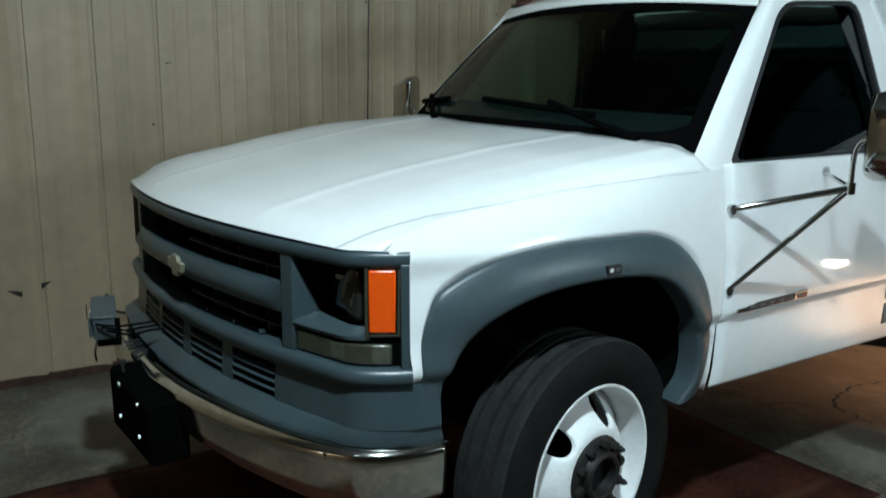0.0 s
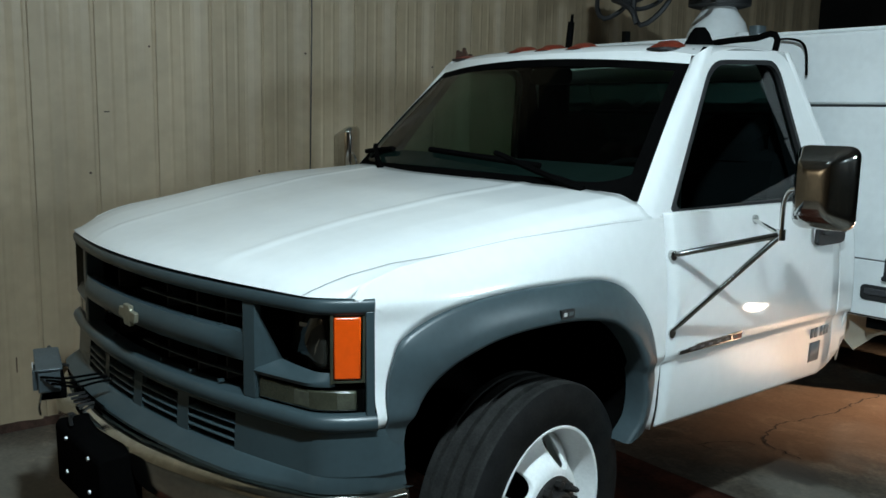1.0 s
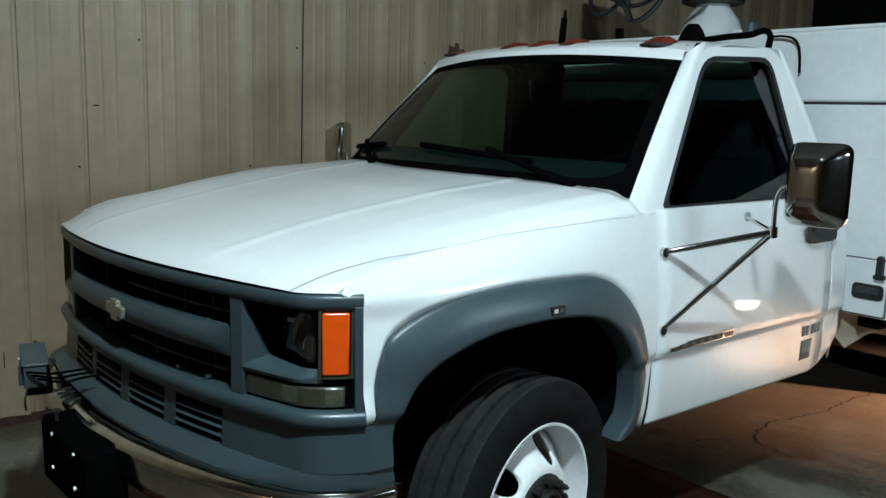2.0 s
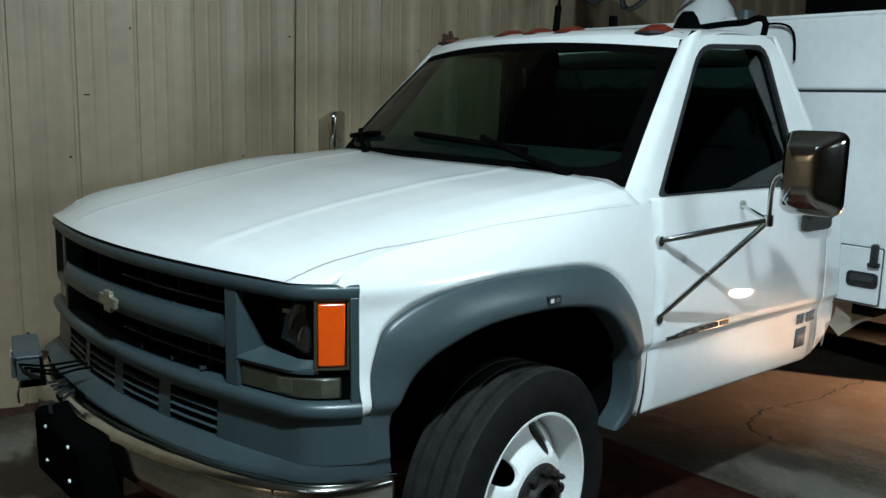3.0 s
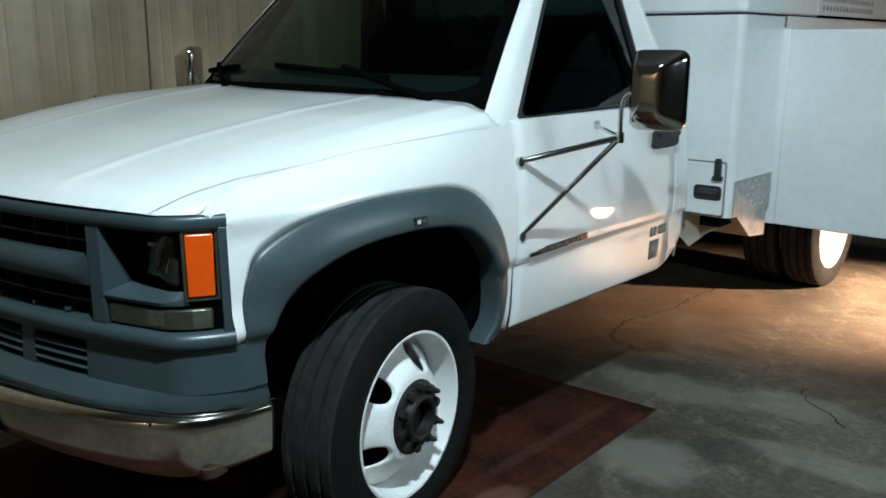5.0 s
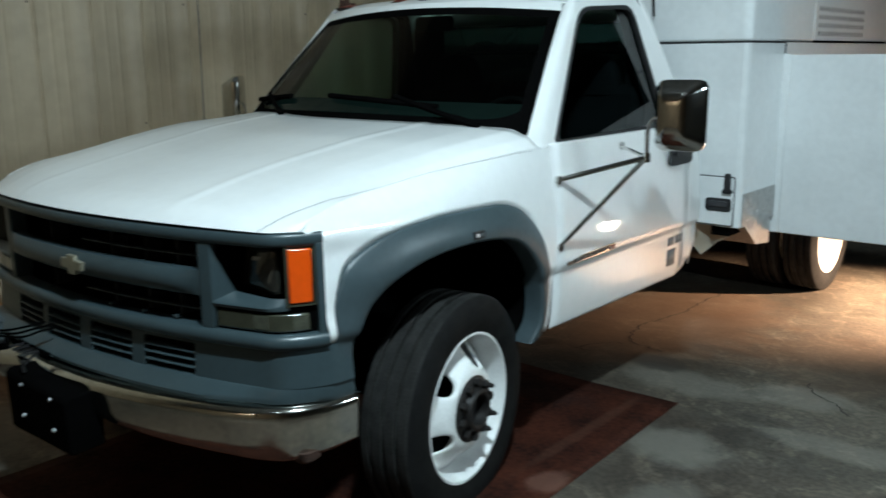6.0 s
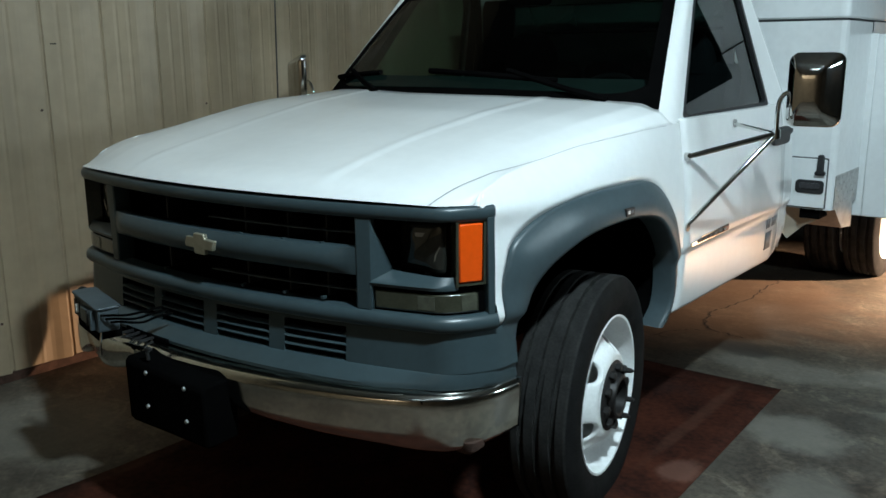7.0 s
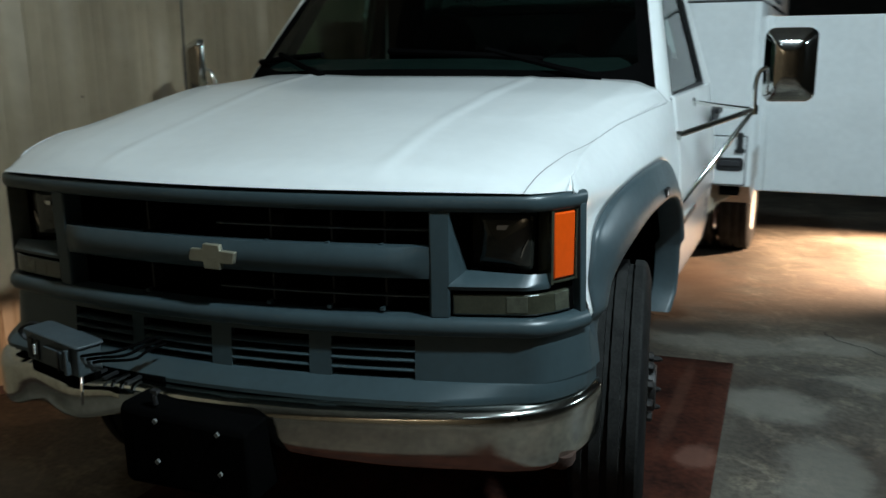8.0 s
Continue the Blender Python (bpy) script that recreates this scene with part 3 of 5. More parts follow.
WIN = [(1.60, 1.308), (1.985, 1.835), (2.435, 1.855), (2.545, 1.318)]
win_in = corner_round(WIN, [0.03, 0.09, 0.07, 0.03])
win_rubber = corner_round([(1.565, 1.292), (1.972, 1.852), (2.452, 1.875), (2.572, 1.298)], [0.03, 0.09, 0.07, 0.03])
frame_out = [(1.530, 1.300), (1.955, 1.885), (2.52, 1.915), (2.80, 1.300)]
for s in (1, -1):
    part("hinge_post", block(*sorted((s * 0.88, s * 0.917)), 1.488, 1.60, 1.10, 1.297), PAINT, truck, smooth=False)
    door = part("door", cab_side(s, 1.5272, 2.746, cab_bottom), PAINT, truck, solid=0.004, angle=50)
    part("cab_corner", cab_side(s, 2.7505, 2.905, cab_bottom), PAINT, truck, solid=0.004, angle=50)
    part("rocker_panel", block(*sorted((s * 0.84, s * 0.90)), 1.50, 2.78, 0.53, 0.60), MATT, truck, smooth=False)
    part("door_frame", window_ring(s, win_rubber, corner_round(frame_out, [0.02, 0.10, 0.09, 0.03]), 0.03), PAINT, truck, solid=0.0, angle=50)
    part("window_seal", window_ring(s, win_in, win_rubber, 0.02), BLACK, truck, "black rubber seal")
    wb = bmesh.new()
    wb.faces.new([wb.verts.new((s * (side_plane_x(z) - 0.016), y, z)) for y, z in win_rubber])
    g = part("door_window", wb, SIDE_GLASS, truck, "dark tinted side glass", smooth=False, toward=(1, 0, 0))
    g.visible_shadow = False
    part("inner_trim", window_ring(s, [(y, z) for y, z in win_rubber], corner_round(frame_out, [0.02, 0.10, 0.09, 0.03]), 0.06), INTERIOR, truck, smooth=False).location = (-s * 0.034, 0, 0)
    hb = fill([[(s * (0.975 + d), 2.615 + 0.115 * a, 1.158 + 0.042 * b) for a, b in rounded(2, 2, 0.4, 3)] for d in (-0.004, 0.01, 0.014)])
    part("door_handle", hb, BLACK, door, "black door handle", bevel=0.004)
    part("handle_lever", fill([[(s * (0.975 + d), 2.615 + 0.095 * a, 1.178 + 0.014 * b) for a, b in rounded(2, 2, 0.5, 3)] for d in (0.012, 0.03)]), BLACK, door)

for s in (1, -1):
    rows = [[hood_point(s * u, 1) for u in np.linspace(0.80, 1.0, 12)]]
    for k in (0.25, 0.6, 1.0):
        rows.append([(x, lerp(y, 1.526, k), z + 0.004 * math.sin(math.pi * k)) for x, y, z in rows[0]])
    rows.append([(x, 1.536, z - 0.03) for x, y, z in rows[0]])
    part("cowl_corner", surf(rows), PAINT, truck, angle=60)

# windshield, roof and cab back
def wind_point(u, v, off=0.0):
    x = u * lerp(0.885, 0.735, v)
    y = lerp(1.255 + 0.20 * u * u, 1.80 + 0.115 * u * u, v) + off
    z = lerp(1.372 - 0.022 * u * u, 1.885 - 0.035 * u * u, v) + 0.012 * math.sin(math.pi * v) + off * 0.6
    return (x, y, z)


UW = [-1 + 2 * k / 40 for k in range(41)]
VW = [k / 14 for k in range(15)]
ws = part("windshield", surf([[wind_point(u, v) for u in UW] for v in VW]), WINDSHIELD, truck, "green-tinted windshield", angle=80, toward=(0, -1, 0.5))
ws.visible_shadow = False


def wind_border():
    bm = bmesh.new()
    def strip(p, q):
        surf([p, q], bm)
    o = -0.006
    strip([wind_point(u, -0.01, o) for u in UW], [wind_point(u, 0.075 + 0.15 * max(0, (abs(u) - 0.72) / 0.28) ** 3, o) for u in UW])
    strip([wind_point(u, 0.90, o) for u in UW], [wind_point(u, 0.975, o) for u in UW])
    for s in (-1, 1):
        strip([wind_point(s * 1.0, v, o) for v in VW], [wind_point(s * 0.94, v, o) for v in VW])
    return bm


part("windshield_band", wind_border(), MATT, truck, "black windshield border", smooth=False)
for s in (1, -1):
    rows = []
    for v in [-0.12, -0.05] + [k / 14 for k in range(15)] + [1.03]:
        a = Vector(wind_point(s, v, -0.008))
        z = lerp(1.300, 1.885, v)
        b = Vector((s * (side_plane_x(z) + 0.001), lerp(1.538, 1.962, v), z))
        m = (a + b) / 2 + Vector((s * 0.012, -0.008, 0.004))
        q = (b + Vector((-s * 0.004, 0.03, 0.0)))
        rows.append([a + Vector((-s * 0.004, 0.012, -0.006)), a, lerp(a, m, 0.3) + Vector((s * 0.003, -0.002, 0.001)), lerp(a, m, 0.65) + Vector((s * 0.002, -0.001, 0.0)), m, lerp(m, b, 0.5) + Vector((s * 0.002, 0, 0)), b, q])
    trim = [[r[1] + Vector((-s * 0.004, 0.022, -0.012)), r[4] + Vector((-s * 0.030, 0.02, -0.010)), r[6] + Vector((-s * 0.030, 0.004, 0.0)), r[7] + Vector((-s * 0.026, 0.01, 0.0))] for r in rows[1:]]
    part("pillar_trim", surf(trim), INTERIOR, truck)
    part("windshield_pillar", surf(rows), PAINT, truck, angle=70)


def roof_point(u, v):
    a = abs(u)
    yf = 1.80 + 0.115 * u * u - 0.012
    yb = 2.60 - 0.06 * a ** 6
    y = lerp(yf, yb, v)
    edge_z = lerp(1.868, 1.912, smooth_step(0, 0.5, v))
    xh = lerp(0.742, 0.762, smooth_step(0, 0.2, v))
    top = table([0, 0.04, 0.1, 0.25, 0.6, 0.9, 1.0], [1.887, 1.903, 1.917, 1.930, 1.938, 1.935, 1.930])(v)
    z = lerp(edge_z, top, (1 - a ** 5) ** 0.8)
    return (u * xh, y, z)


UR = [math.sin(math.pi / 2 * (-1 + 2 * k / 44)) for k in range(45)]
VR = [0, 0.01, 0.025, 0.05, 0.1, 0.17, 0.25, 0.4, 0.55, 0.7, 0.85, 0.95, 1.0]
rows = [[roof_point(u, 0) for u in UR], [Vector(roof_point(u, 0)).lerp(Vector(wind_point(u, 1.0, -0.009)), 0.5) + Vector((0, -0.003, 0)) for u in UR], [wind_point(u, 0.972, -0.008) for u in UR], [wind_point(u, 0.965, 0.004) for u in UR]]
roof = part("roof", surf([[roof_point(u, v) for u in UR] for v in VR]), PAINT, truck, solid=0.005, angle=60)

part("roof_header", surf(rows), PAINT, truck, angle=60)


def cab_back():
    bm = bmesh.new()
    zs = [1.915, 1.80, 1.62, 1.45, 1.305, 1.1, 0.8, 0.56]
    rows = []
    for z in zs:
        if z >= 1.3:
            xh, ye = side_plane_x(z), lerp(2.80, 2.52, (z - 1.305) / 0.61)
            yb = lerp(2.93, 2.66, (z - 1.305) / 0.61)
        else:
            xh, ye, yb = side_x(z) - 0.02, 2.86, 2.95
        side = [(xh, ye), (xh - 0.012, lerp(ye, yb, 0.45)), (xh - 0.05, lerp(ye, yb, 0.85)), (xh - 0.12, yb)]
        rows.append([(-x, y, z) for x, y in side] + [(x, y, z) for x, y in reversed(side)])
    v = [[bm.verts.new(p) for p in r] for r in rows]
    for i in range(len(v) - 1):
        for j in range(7):
            if j == 3 and 1 <= i <= 2:
                continue
            bm.faces.new((v[i][j], v[i][j + 1], v[i + 1][j + 1], v[i + 1][j]))
    return bm


part("cab_back", cab_back(), PAINT, truck, solid=0.004, angle=50)
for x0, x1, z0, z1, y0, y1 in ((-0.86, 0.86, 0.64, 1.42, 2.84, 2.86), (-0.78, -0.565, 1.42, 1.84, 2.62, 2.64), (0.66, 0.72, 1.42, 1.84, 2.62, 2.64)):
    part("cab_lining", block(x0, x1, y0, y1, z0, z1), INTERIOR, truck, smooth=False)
bm = surf([[(-0.66, 2.80, 1.42), (0.66, 2.80, 1.42)], [(-0.66, 2.70, 1.82), (0.66, 2.70, 1.82)]])
rg = part("rear_window", bm, REAR_GLASS, truck, "dark rear cab glass", smooth=False, toward=(0, -1, 0))
rg.visible_shadow = False
# ---------------------------------------------------------------- front end
def shear(x, z):
    """The corners stand a little wider lower down."""
    return math.copysign(0.06 * (1.0 - z) * smooth_step(0.75, 0.87, abs(x)), x)


def sweep_path(prof, P, bm=None, closed=True):
    """A profile of (out, z) carried along a plan path; out is towards the front."""
    rows = []
    for i, (x, y) in enumerate(P):
        a, b = P[max(i - 1, 0)], P[min(i + 1, len(P) - 1)]
        L = math.dist(a, b)
        nx, ny = (b[1] - a[1]) / L, -(b[0] - a[0]) / L
        pr = prof(x) if callable(prof) else prof
        rows.append([(x + nx * o + shear(x, z), y + ny * o, z) for o, z in pr])
    return fill(rows, bm) if closed else surf(rows, bm)


def sweep(prof, x0, x1, n=40, base=nose):
    return sweep_path(prof, even([(x, base(x)) for x in np.linspace(x0, x1, 300)], n + 1))


def bar_profile(z0, z1, out, back=-0.05):
    c, h = (z0 + z1) / 2, (z1 - z0) / 2
    front = [(out * math.cos(a), c + h * math.sin(a)) for a in [radians(-90 + 180 * k / 8) for k in range(9)]]
    return [(back, z0)] + front + [(back, z1)]


grille = part("grille", sweep(bar_profile(1.094, 1.136, 0.012), -0.865, 0.8985, 70), GREY, truck, "grey plastic grille surround")
def bar_round(x):
    k = 1 - 0.95 * smooth_step(0.46, 0.565, abs(x))
    return [(-0.03, 0.925), (0.0, 0.922), (0.018 * k, 0.935), (0.026 * k, 0.96), (0.022 * k, 0.985), (0.006 * k, 1.004), (-0.03, 1.004)]


part("middle_bar", sweep(bar_round, -0.575, 0.572, 50), GREY, grille)
part("lower_bar", sweep(bar_profile(0.772, 0.822, 0.022), -0.875, 0.901, 70), GREY, grille)
# black sheet closes the grille, standing in for the shade behind it
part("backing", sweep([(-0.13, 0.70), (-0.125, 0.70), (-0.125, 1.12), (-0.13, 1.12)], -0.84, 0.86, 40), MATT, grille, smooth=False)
for z in (0.866, 1.040):
    part("fin", sweep([(-0.045, z), (-0.025, z), (-0.025, z + 0.003), (-0.045, z + 0.003)], -0.02, 0.56, 30), BOX_GREY, grille, smooth=False)
    part("fin", sweep([(-0.075, z + 0.03), (-0.05, z + 0.03), (-0.05, z + 0.033), (-0.075, z + 0.033)], -0.60, 0.56, 30), MATT, grille, smooth=False)
for x in (-0.26, 0.13, 0.30, 0.44):
    for z0, z1 in ((0.836, 0.925), (1.004, 1.096)):
        y = nose(x)
        part("upright", block(x - 0.003, x + 0.003, y + 0.04, y + 0.1, z0, z1), BLACK, grille, smooth=False)
        part("clip", fill([[(x + dx, y + 0.0 + dy, z0 + dz) for dx, dy in ((-0.006, 0.012), (0.006, 0.012), (0.003, 0.03), (-0.003, 0.03))] for dz in (-0.006, 0.003)]), GREY, grille)

# lamp corners
def lamp_corner(s):
    def col(a, o, z):
        x = a if s > 0 else -a * 0.96
        d = (nose(x + 0.002) - nose(x - 0.002)) / 0.004
        L = math.hypot(d, 1)
        return (x + o * d / L + shear(x, z), nose(x) - o / L, z)

    def deep(a, dy, z):
        x = a if s > 0 else -a * 0.96
        return (x, nose(x) + dy, z)

    def panel(name, a0, a1, z0, z1, o0, o1, mat, parent, label="", n=8, bevel=0.003):
        rows = []
        for k in range(n + 1):
            a = lerp(a0, a1, k / n)
            rows.append([col(a, o1, z0), col(a, o1, z1), col(a, o0, z1), col(a, o0, z0)])
        return part(name, fill(rows), mat, parent, label, bevel=bevel, angle=30)

    bezel = panel("lamp_bezel", 0.566, 0.617, 0.818, 1.098, -0.06, 0.004, GREY, truck, "grey plastic headlamp surround", bevel=0.012)
    panel("outer_post", 0.8885, 0.8985, 0.80, 1.104, -0.03, 0.010, GREY, bezel, bevel=0.009)
    panel("lamp_divider", 0.843, 0.8475, 0.905, 1.096, -0.05, 0.004, LENS, bezel, bevel=0.001)
    # slanting wedge beside the lamp, and the shelf under it
    t_, b_, c_ = (0.616, -0.004, 1.094), (0.616, -0.004, 0.905), (0.636, 0.068, 0.930)
    wedge = []
    for dx in (0.0, -0.02):
        wedge.append([deep(t_[0] + dx, t_[1], t_[2]), deep(b_[0] + dx, b_[1], b_[2]), deep(0.628 + dx, 0.035, 0.905), deep(c_[0] + dx, c_[1], 0.905), deep(c_[0] + dx, c_[1], c_[2]), deep(0.627 + dx, 0.036, 1.004)])
    part("lamp_wedge", fill(wedge), GREY, bezel, smooth=False)
    shelf = []
    for k in range(11):
        a = lerp(0.614, 0.846, k / 10)
        dp = lerp(0.075, 0.012, (k / 10) ** 0.8)
        shelf.append([deep(a, -0.002, 0.895), deep(a, -0.006, 0.905), deep(a, 0.0, 0.912), deep(a, dp, 0.932), deep(a, dp, 0.895)])
    part("lamp_shelf", fill(shelf), GREY, bezel, angle=50)
    # pocket walls near black, the recess's shade put into their colour
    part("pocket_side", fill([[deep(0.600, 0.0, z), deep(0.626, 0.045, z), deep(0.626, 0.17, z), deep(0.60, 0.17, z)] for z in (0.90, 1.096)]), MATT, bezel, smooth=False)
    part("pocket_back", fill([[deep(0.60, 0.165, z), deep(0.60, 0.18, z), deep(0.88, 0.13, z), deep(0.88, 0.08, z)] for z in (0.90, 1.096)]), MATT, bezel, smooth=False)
    rows = []
    for o, k in ((0.06, 1.0), (0.0, 1.0), (-0.007, 0.97), (-0.011, 0.90), (-0.017, 0.7), (-0.021, 0.45), (-0.023, 0.2), (-0.0235, 0.05)):
        rows.append([deep(0.716 + a * k, 0.108 - (a * k + 0.083) * 0.30 + o, 1.004 + b * k) for a, b in rounded(0.165, 0.162, 0.026, 5)])
    lamp = part("headlamp", fill(rows), LAMP, truck, "cloudy dark rectangular headlamp", angle=50)
    # chrome slivers added to put highlights on the dark lamp glass
    part("lamp_glint_bar", fill([[deep(0.735 + 0.5 * a, 0.073 + o, 1.045 + b) for a, b in rounded(0.10, 0.012, 0.005, 3)] for o in (-0.016, -0.008)]), CHROME, lamp)
    part("lamp_glint_rib", rod([deep(0.770, 0.052, 0.965), deep(0.776, 0.050, 0.99), deep(0.788, 0.049, 1.015)], [0.0025, 0.004, 0.002], 6), CHROME, lamp)
    for a in (0.655, 0.745):
        part("lamp_clip", fill([[deep(a + dx, 0.062 + dy, z) for dx, dy in ((-0.008, 0), (0.008, 0), (0.006, 0.02), (-0.006, 0.02))] for z in (0.925, 0.937)]), MATT, lamp, smooth=False)
    turn = panel("turn_lamp", 0.8485, 0.884, 0.917, 1.088, -0.045, 0.004, AMBER if s > 0 else MATT, truck, "bright orange turn signal lens" if s > 0 else "empty dark turn signal housing", bevel=0.005)
    panel("lens_edge", 0.8465, 0.889, 0.908, 0.914, -0.045, 0.002, LENS, turn, bevel=0.0)
    panel("lens_edge", 0.8465, 0.889, 1.091, 1.095, -0.045, 0.002, LENS, turn, bevel=0.0)
    panel("lens_edge", 0.8855, 0.8885, 0.908, 1.095, -0.045, 0.002, LENS, turn, bevel=0.0)
    panel("lamp_gap", 0.612, 0.889, 0.815, 0.900, -0.06, -0.012, MATT, bezel)
    park = panel("parking_lamp", 0.622, 0.879, 0.828, 0.884, -0.03, -0.004, LENS, truck, "yellowed clear parking lamp", n=16, bevel=0.005)
    panel("inner_lens", 0.752, 0.80, 0.836, 0.878, -0.005, -0.0025, LAMP_CLEAR, park, bevel=0.002)
    panel("side_lens", 0.852, 0.876, 0.833, 0.880, -0.005, -0.0025, LAMP_CLEAR, park, bevel=0.002)


for s in (1, -1):
    lamp_corner(s)

# black blocks stand in for the shade behind the passenger lamp
part("lamp_backing", block(-0.862, -0.58, 0.245, 0.26, 0.79, 1.11), MATT, truck, smooth=False)
part("lamp_backing", block(-0.866, -0.858, 0.15, 0.26, 0.79, 1.11), MATT, truck, smooth=False)

# emblem on the middle bar
bow = [(-0.075, -0.006), (-0.066, 0.019), (-0.028, 0.019), (-0.026, 0.034), (0.026, 0.034), (0.028, 0.019), (0.075, 0.017), (0.066, -0.016), (0.028, -0.016), (0.026, -0.034), (-0.026, -0.034), (-0.028, -0.016), (-0.07, -0.016)]
part("emblem", fill([[(a, nose(0) - o, 0.962 + b) for a, b in bow] for o in (0.02, 0.036)]), EMBLEM, grille, "dull gold cross-shaped emblem", bevel=0.003)

# valance under the grille, with slots
def nose_v(x):
    return nose(x) + 0.006


def ledge_y(x):
    return nose_v(x) - 0.066 * (1 - 0.75 * smooth_step(0.55, 0.88, x))


SLOTS = [(-0.545, -0.318), (-0.275, -0.045), (0.018, 0.245), (0.306, 0.526)]


def valance_path(x0, x1, n):
    pts = [(x, nose_v(x)) for x in np.linspace(max(x0, -0.88), min(x1, 0.898), 200)]
    if x1 > 0.9:
        pts += [(0.902, 0.372), (0.905, 0.40), (0.908, 0.43)]
    if x0 < -0.88:
        pts = [(-0.90, 0.30), (-0.895, 0.24), (-0.888, 0.195)] + pts
    return even(pts, n)


valance = part("valance", sweep_path([(0.002, 0.775), (0.003, 0.758), (-0.012, 0.757)], valance_path(-1, 1, 90), closed=False), GREY, truck, "grey plastic valance", angle=50)


def valance_ledge():
    rows = []
    for x, y in valance_path(-1, 1, 120):
        yl = min(ledge_y(x), y - 0.006) if abs(x) < 0.9 else y - 0.004
        xz = x + shear(x, 0.62)
        rows.append([(xz, y + 0.012, 0.652), (xz, y - 0.010, 0.651), (xz, lerp(y - 0.013, yl, 0.06), 0.646), (xz, lerp(y - 0.01, yl, 0.85), 0.622), (xz, yl, 0.614), (xz, yl + 0.002, 0.602), (xz, yl + 0.04, 0.590)])
    return surf(rows)


part("valance_ledge", valance_ledge(), GREY, valance, angle=50)
cuts = [-1.0]
for a, b in SLOTS:
    cuts += [a, b]
cuts.append(1.0)
for i in range(0, len(cuts), 2):
    part("slot_post", sweep_path([(-0.012, 0.758), (0.003, 0.758), (0.010, 0.650), (-0.012, 0.650)], valance_path(cuts[i], cuts[i + 1], 4 if 0 < i < 8 else 30)), GREY, valance, angle=30)
for a, b in SLOTS:
    for k in range(3):
        z = 0.671 + 0.0265 * k
        part("slot_bar", sweep([(0.006, z), (0.009, z + 0.004), (0.004, z + 0.008), (-0.02, z + 0.008), (-0.02, z + 0.001)], a, b, 10, nose_v), GREY, valance)
# black sheet for the slots' shade; tray added to hide lit floor
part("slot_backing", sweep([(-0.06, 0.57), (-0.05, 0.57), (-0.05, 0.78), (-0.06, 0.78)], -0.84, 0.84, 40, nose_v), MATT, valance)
part("blocking_tray", sweep([(0.06, 0.572), (0.06, 0.582), (-0.30, 0.582), (-0.30, 0.572)], -0.78, 0.78, 30, nose_v), MATT, valance, smooth=False)

# chrome bumper
BUMP = [(-0.955, 0.26), (-0.955, 0.16), (-0.93, 0.08), (-0.84, 0.0), (-0.7, -0.045), (-0.45, -0.09), (-0.2, -0.106), (0.0, -0.100), (0.2, -0.073), (0.4, -0.024), (0.6, 0.043), (0.75, 0.110), (0.845, 0.180), (0.895, 0.24), (0.925, 0.31), (0.938, 0.37), (0.945, 0.44)]
bump_pts = spline(BUMP, 200)
bump_y = table([p[0] for p in bump_pts[22:-15]], [p[1] for p in bump_pts[22:-15]])


bump_low = table([-0.95, -0.8, -0.30, -0.215, -0.20, 0.165, 0.180, 0.192, 0.205, 0.225, 0.26, 0.32, 0.5, 0.7, 0.85, 0.90, 0.945], [0.47, 0.458, 0.505, 0.53, 0.566, 0.566, 0.545, 0.512, 0.492, 0.478, 0.470, 0.463, 0.447, 0.436, 0.416, 0.420, 0.432])


def bumper():
    """A tall chrome channel, notched in the middle for the pad and crumpled at the passenger end."""
    rows = []
    for i, (x, y) in enumerate(bump_pts):
        a, b = bump_pts[max(i - 1, 0)], bump_pts[min(i + 1, len(bump_pts) - 1)]
        L = math.dist(a, b)
        nx, ny = (b[1] - a[1]) / L, -(b[0] - a[0]) / L
        k = smooth_step(-0.25, -0.55, x) if x < -0.25 else 0.0
        zb = bump_low(x)
        r = []
        for o, t in ((-0.085, 1.10), (-0.055, 1.0), (-0.03, 0.97), (-0.014, 0.93), (-0.004, 0.875), (0.0, 0.82), (0.001, 0.7), (0.0, 0.5), (-0.002, 0.3), (-0.004, 0.1), (-0.008, 0.03), (-0.018, 0.0), (-0.04, -0.005)):
            z = 0.580 if t > 1.05 else lerp(zb, 0.604, t) if t < 0.8 else max(zb + 0.004 * t, lerp(0.456, 0.604, t))
            r.append((x + nx * o, y + ny * o + 0.016 * k * math.sin(11 * x + 7 * z), z - 0.02 * k * (1 + math.sin(13 * x))))
        rows.append(r)
    return surf(rows)


chrome = part("front_bumper", bumper(), WORN_CHROME, truck, "worn chrome bumper, bent at one end", solid=0.003, angle=50)
# thick black pad with bolts, hung on the bumper
def pad_row(x, tilt=0.0):
    f = -0.172 - 0.06 * (0.11 - x)
    return [(x, f + 0.13, 0.585 - 0.07 * x), (x, f + 0.015, 0.585 - 0.07 * x), (x, f, 0.570 - 0.07 * x), (x, f + 0.004, 0.38 - 0.05 * x), (x, f + 0.02, 0.365), (x, f + 0.13, 0.37)]


pad = part("bumper_pad", fill([pad_row(x) for x in np.linspace(-0.185, 0.195, 10)]), MATT, truck, "thick black bumper pad with bolts", bevel=0.008)
for x, z in ((-0.071, 0.563), (0.114, 0.552), (-0.073, 0.450), (0.116, 0.444)):
    y = -0.172 - 0.06 * (0.11 - x)
    bolt = part("bolt", lathe([(0.0, 0.0075), (0.007, 0.0075), (0.007, 0.004)], 4, pose(x, y, z, 0, 0, -90)), STEEL, pad, smooth=False)
part("pad_clip", rod([(-0.081, -0.165, 0.60), (-0.081, -0.168, 0.625), (-0.081, -0.155, 0.637)], 0.006, 8), BLACK, pad)
part("pad_clip", block(-0.092, -0.070, -0.172, -0.156, 0.632, 0.640), BLACK, pad, smooth=False)
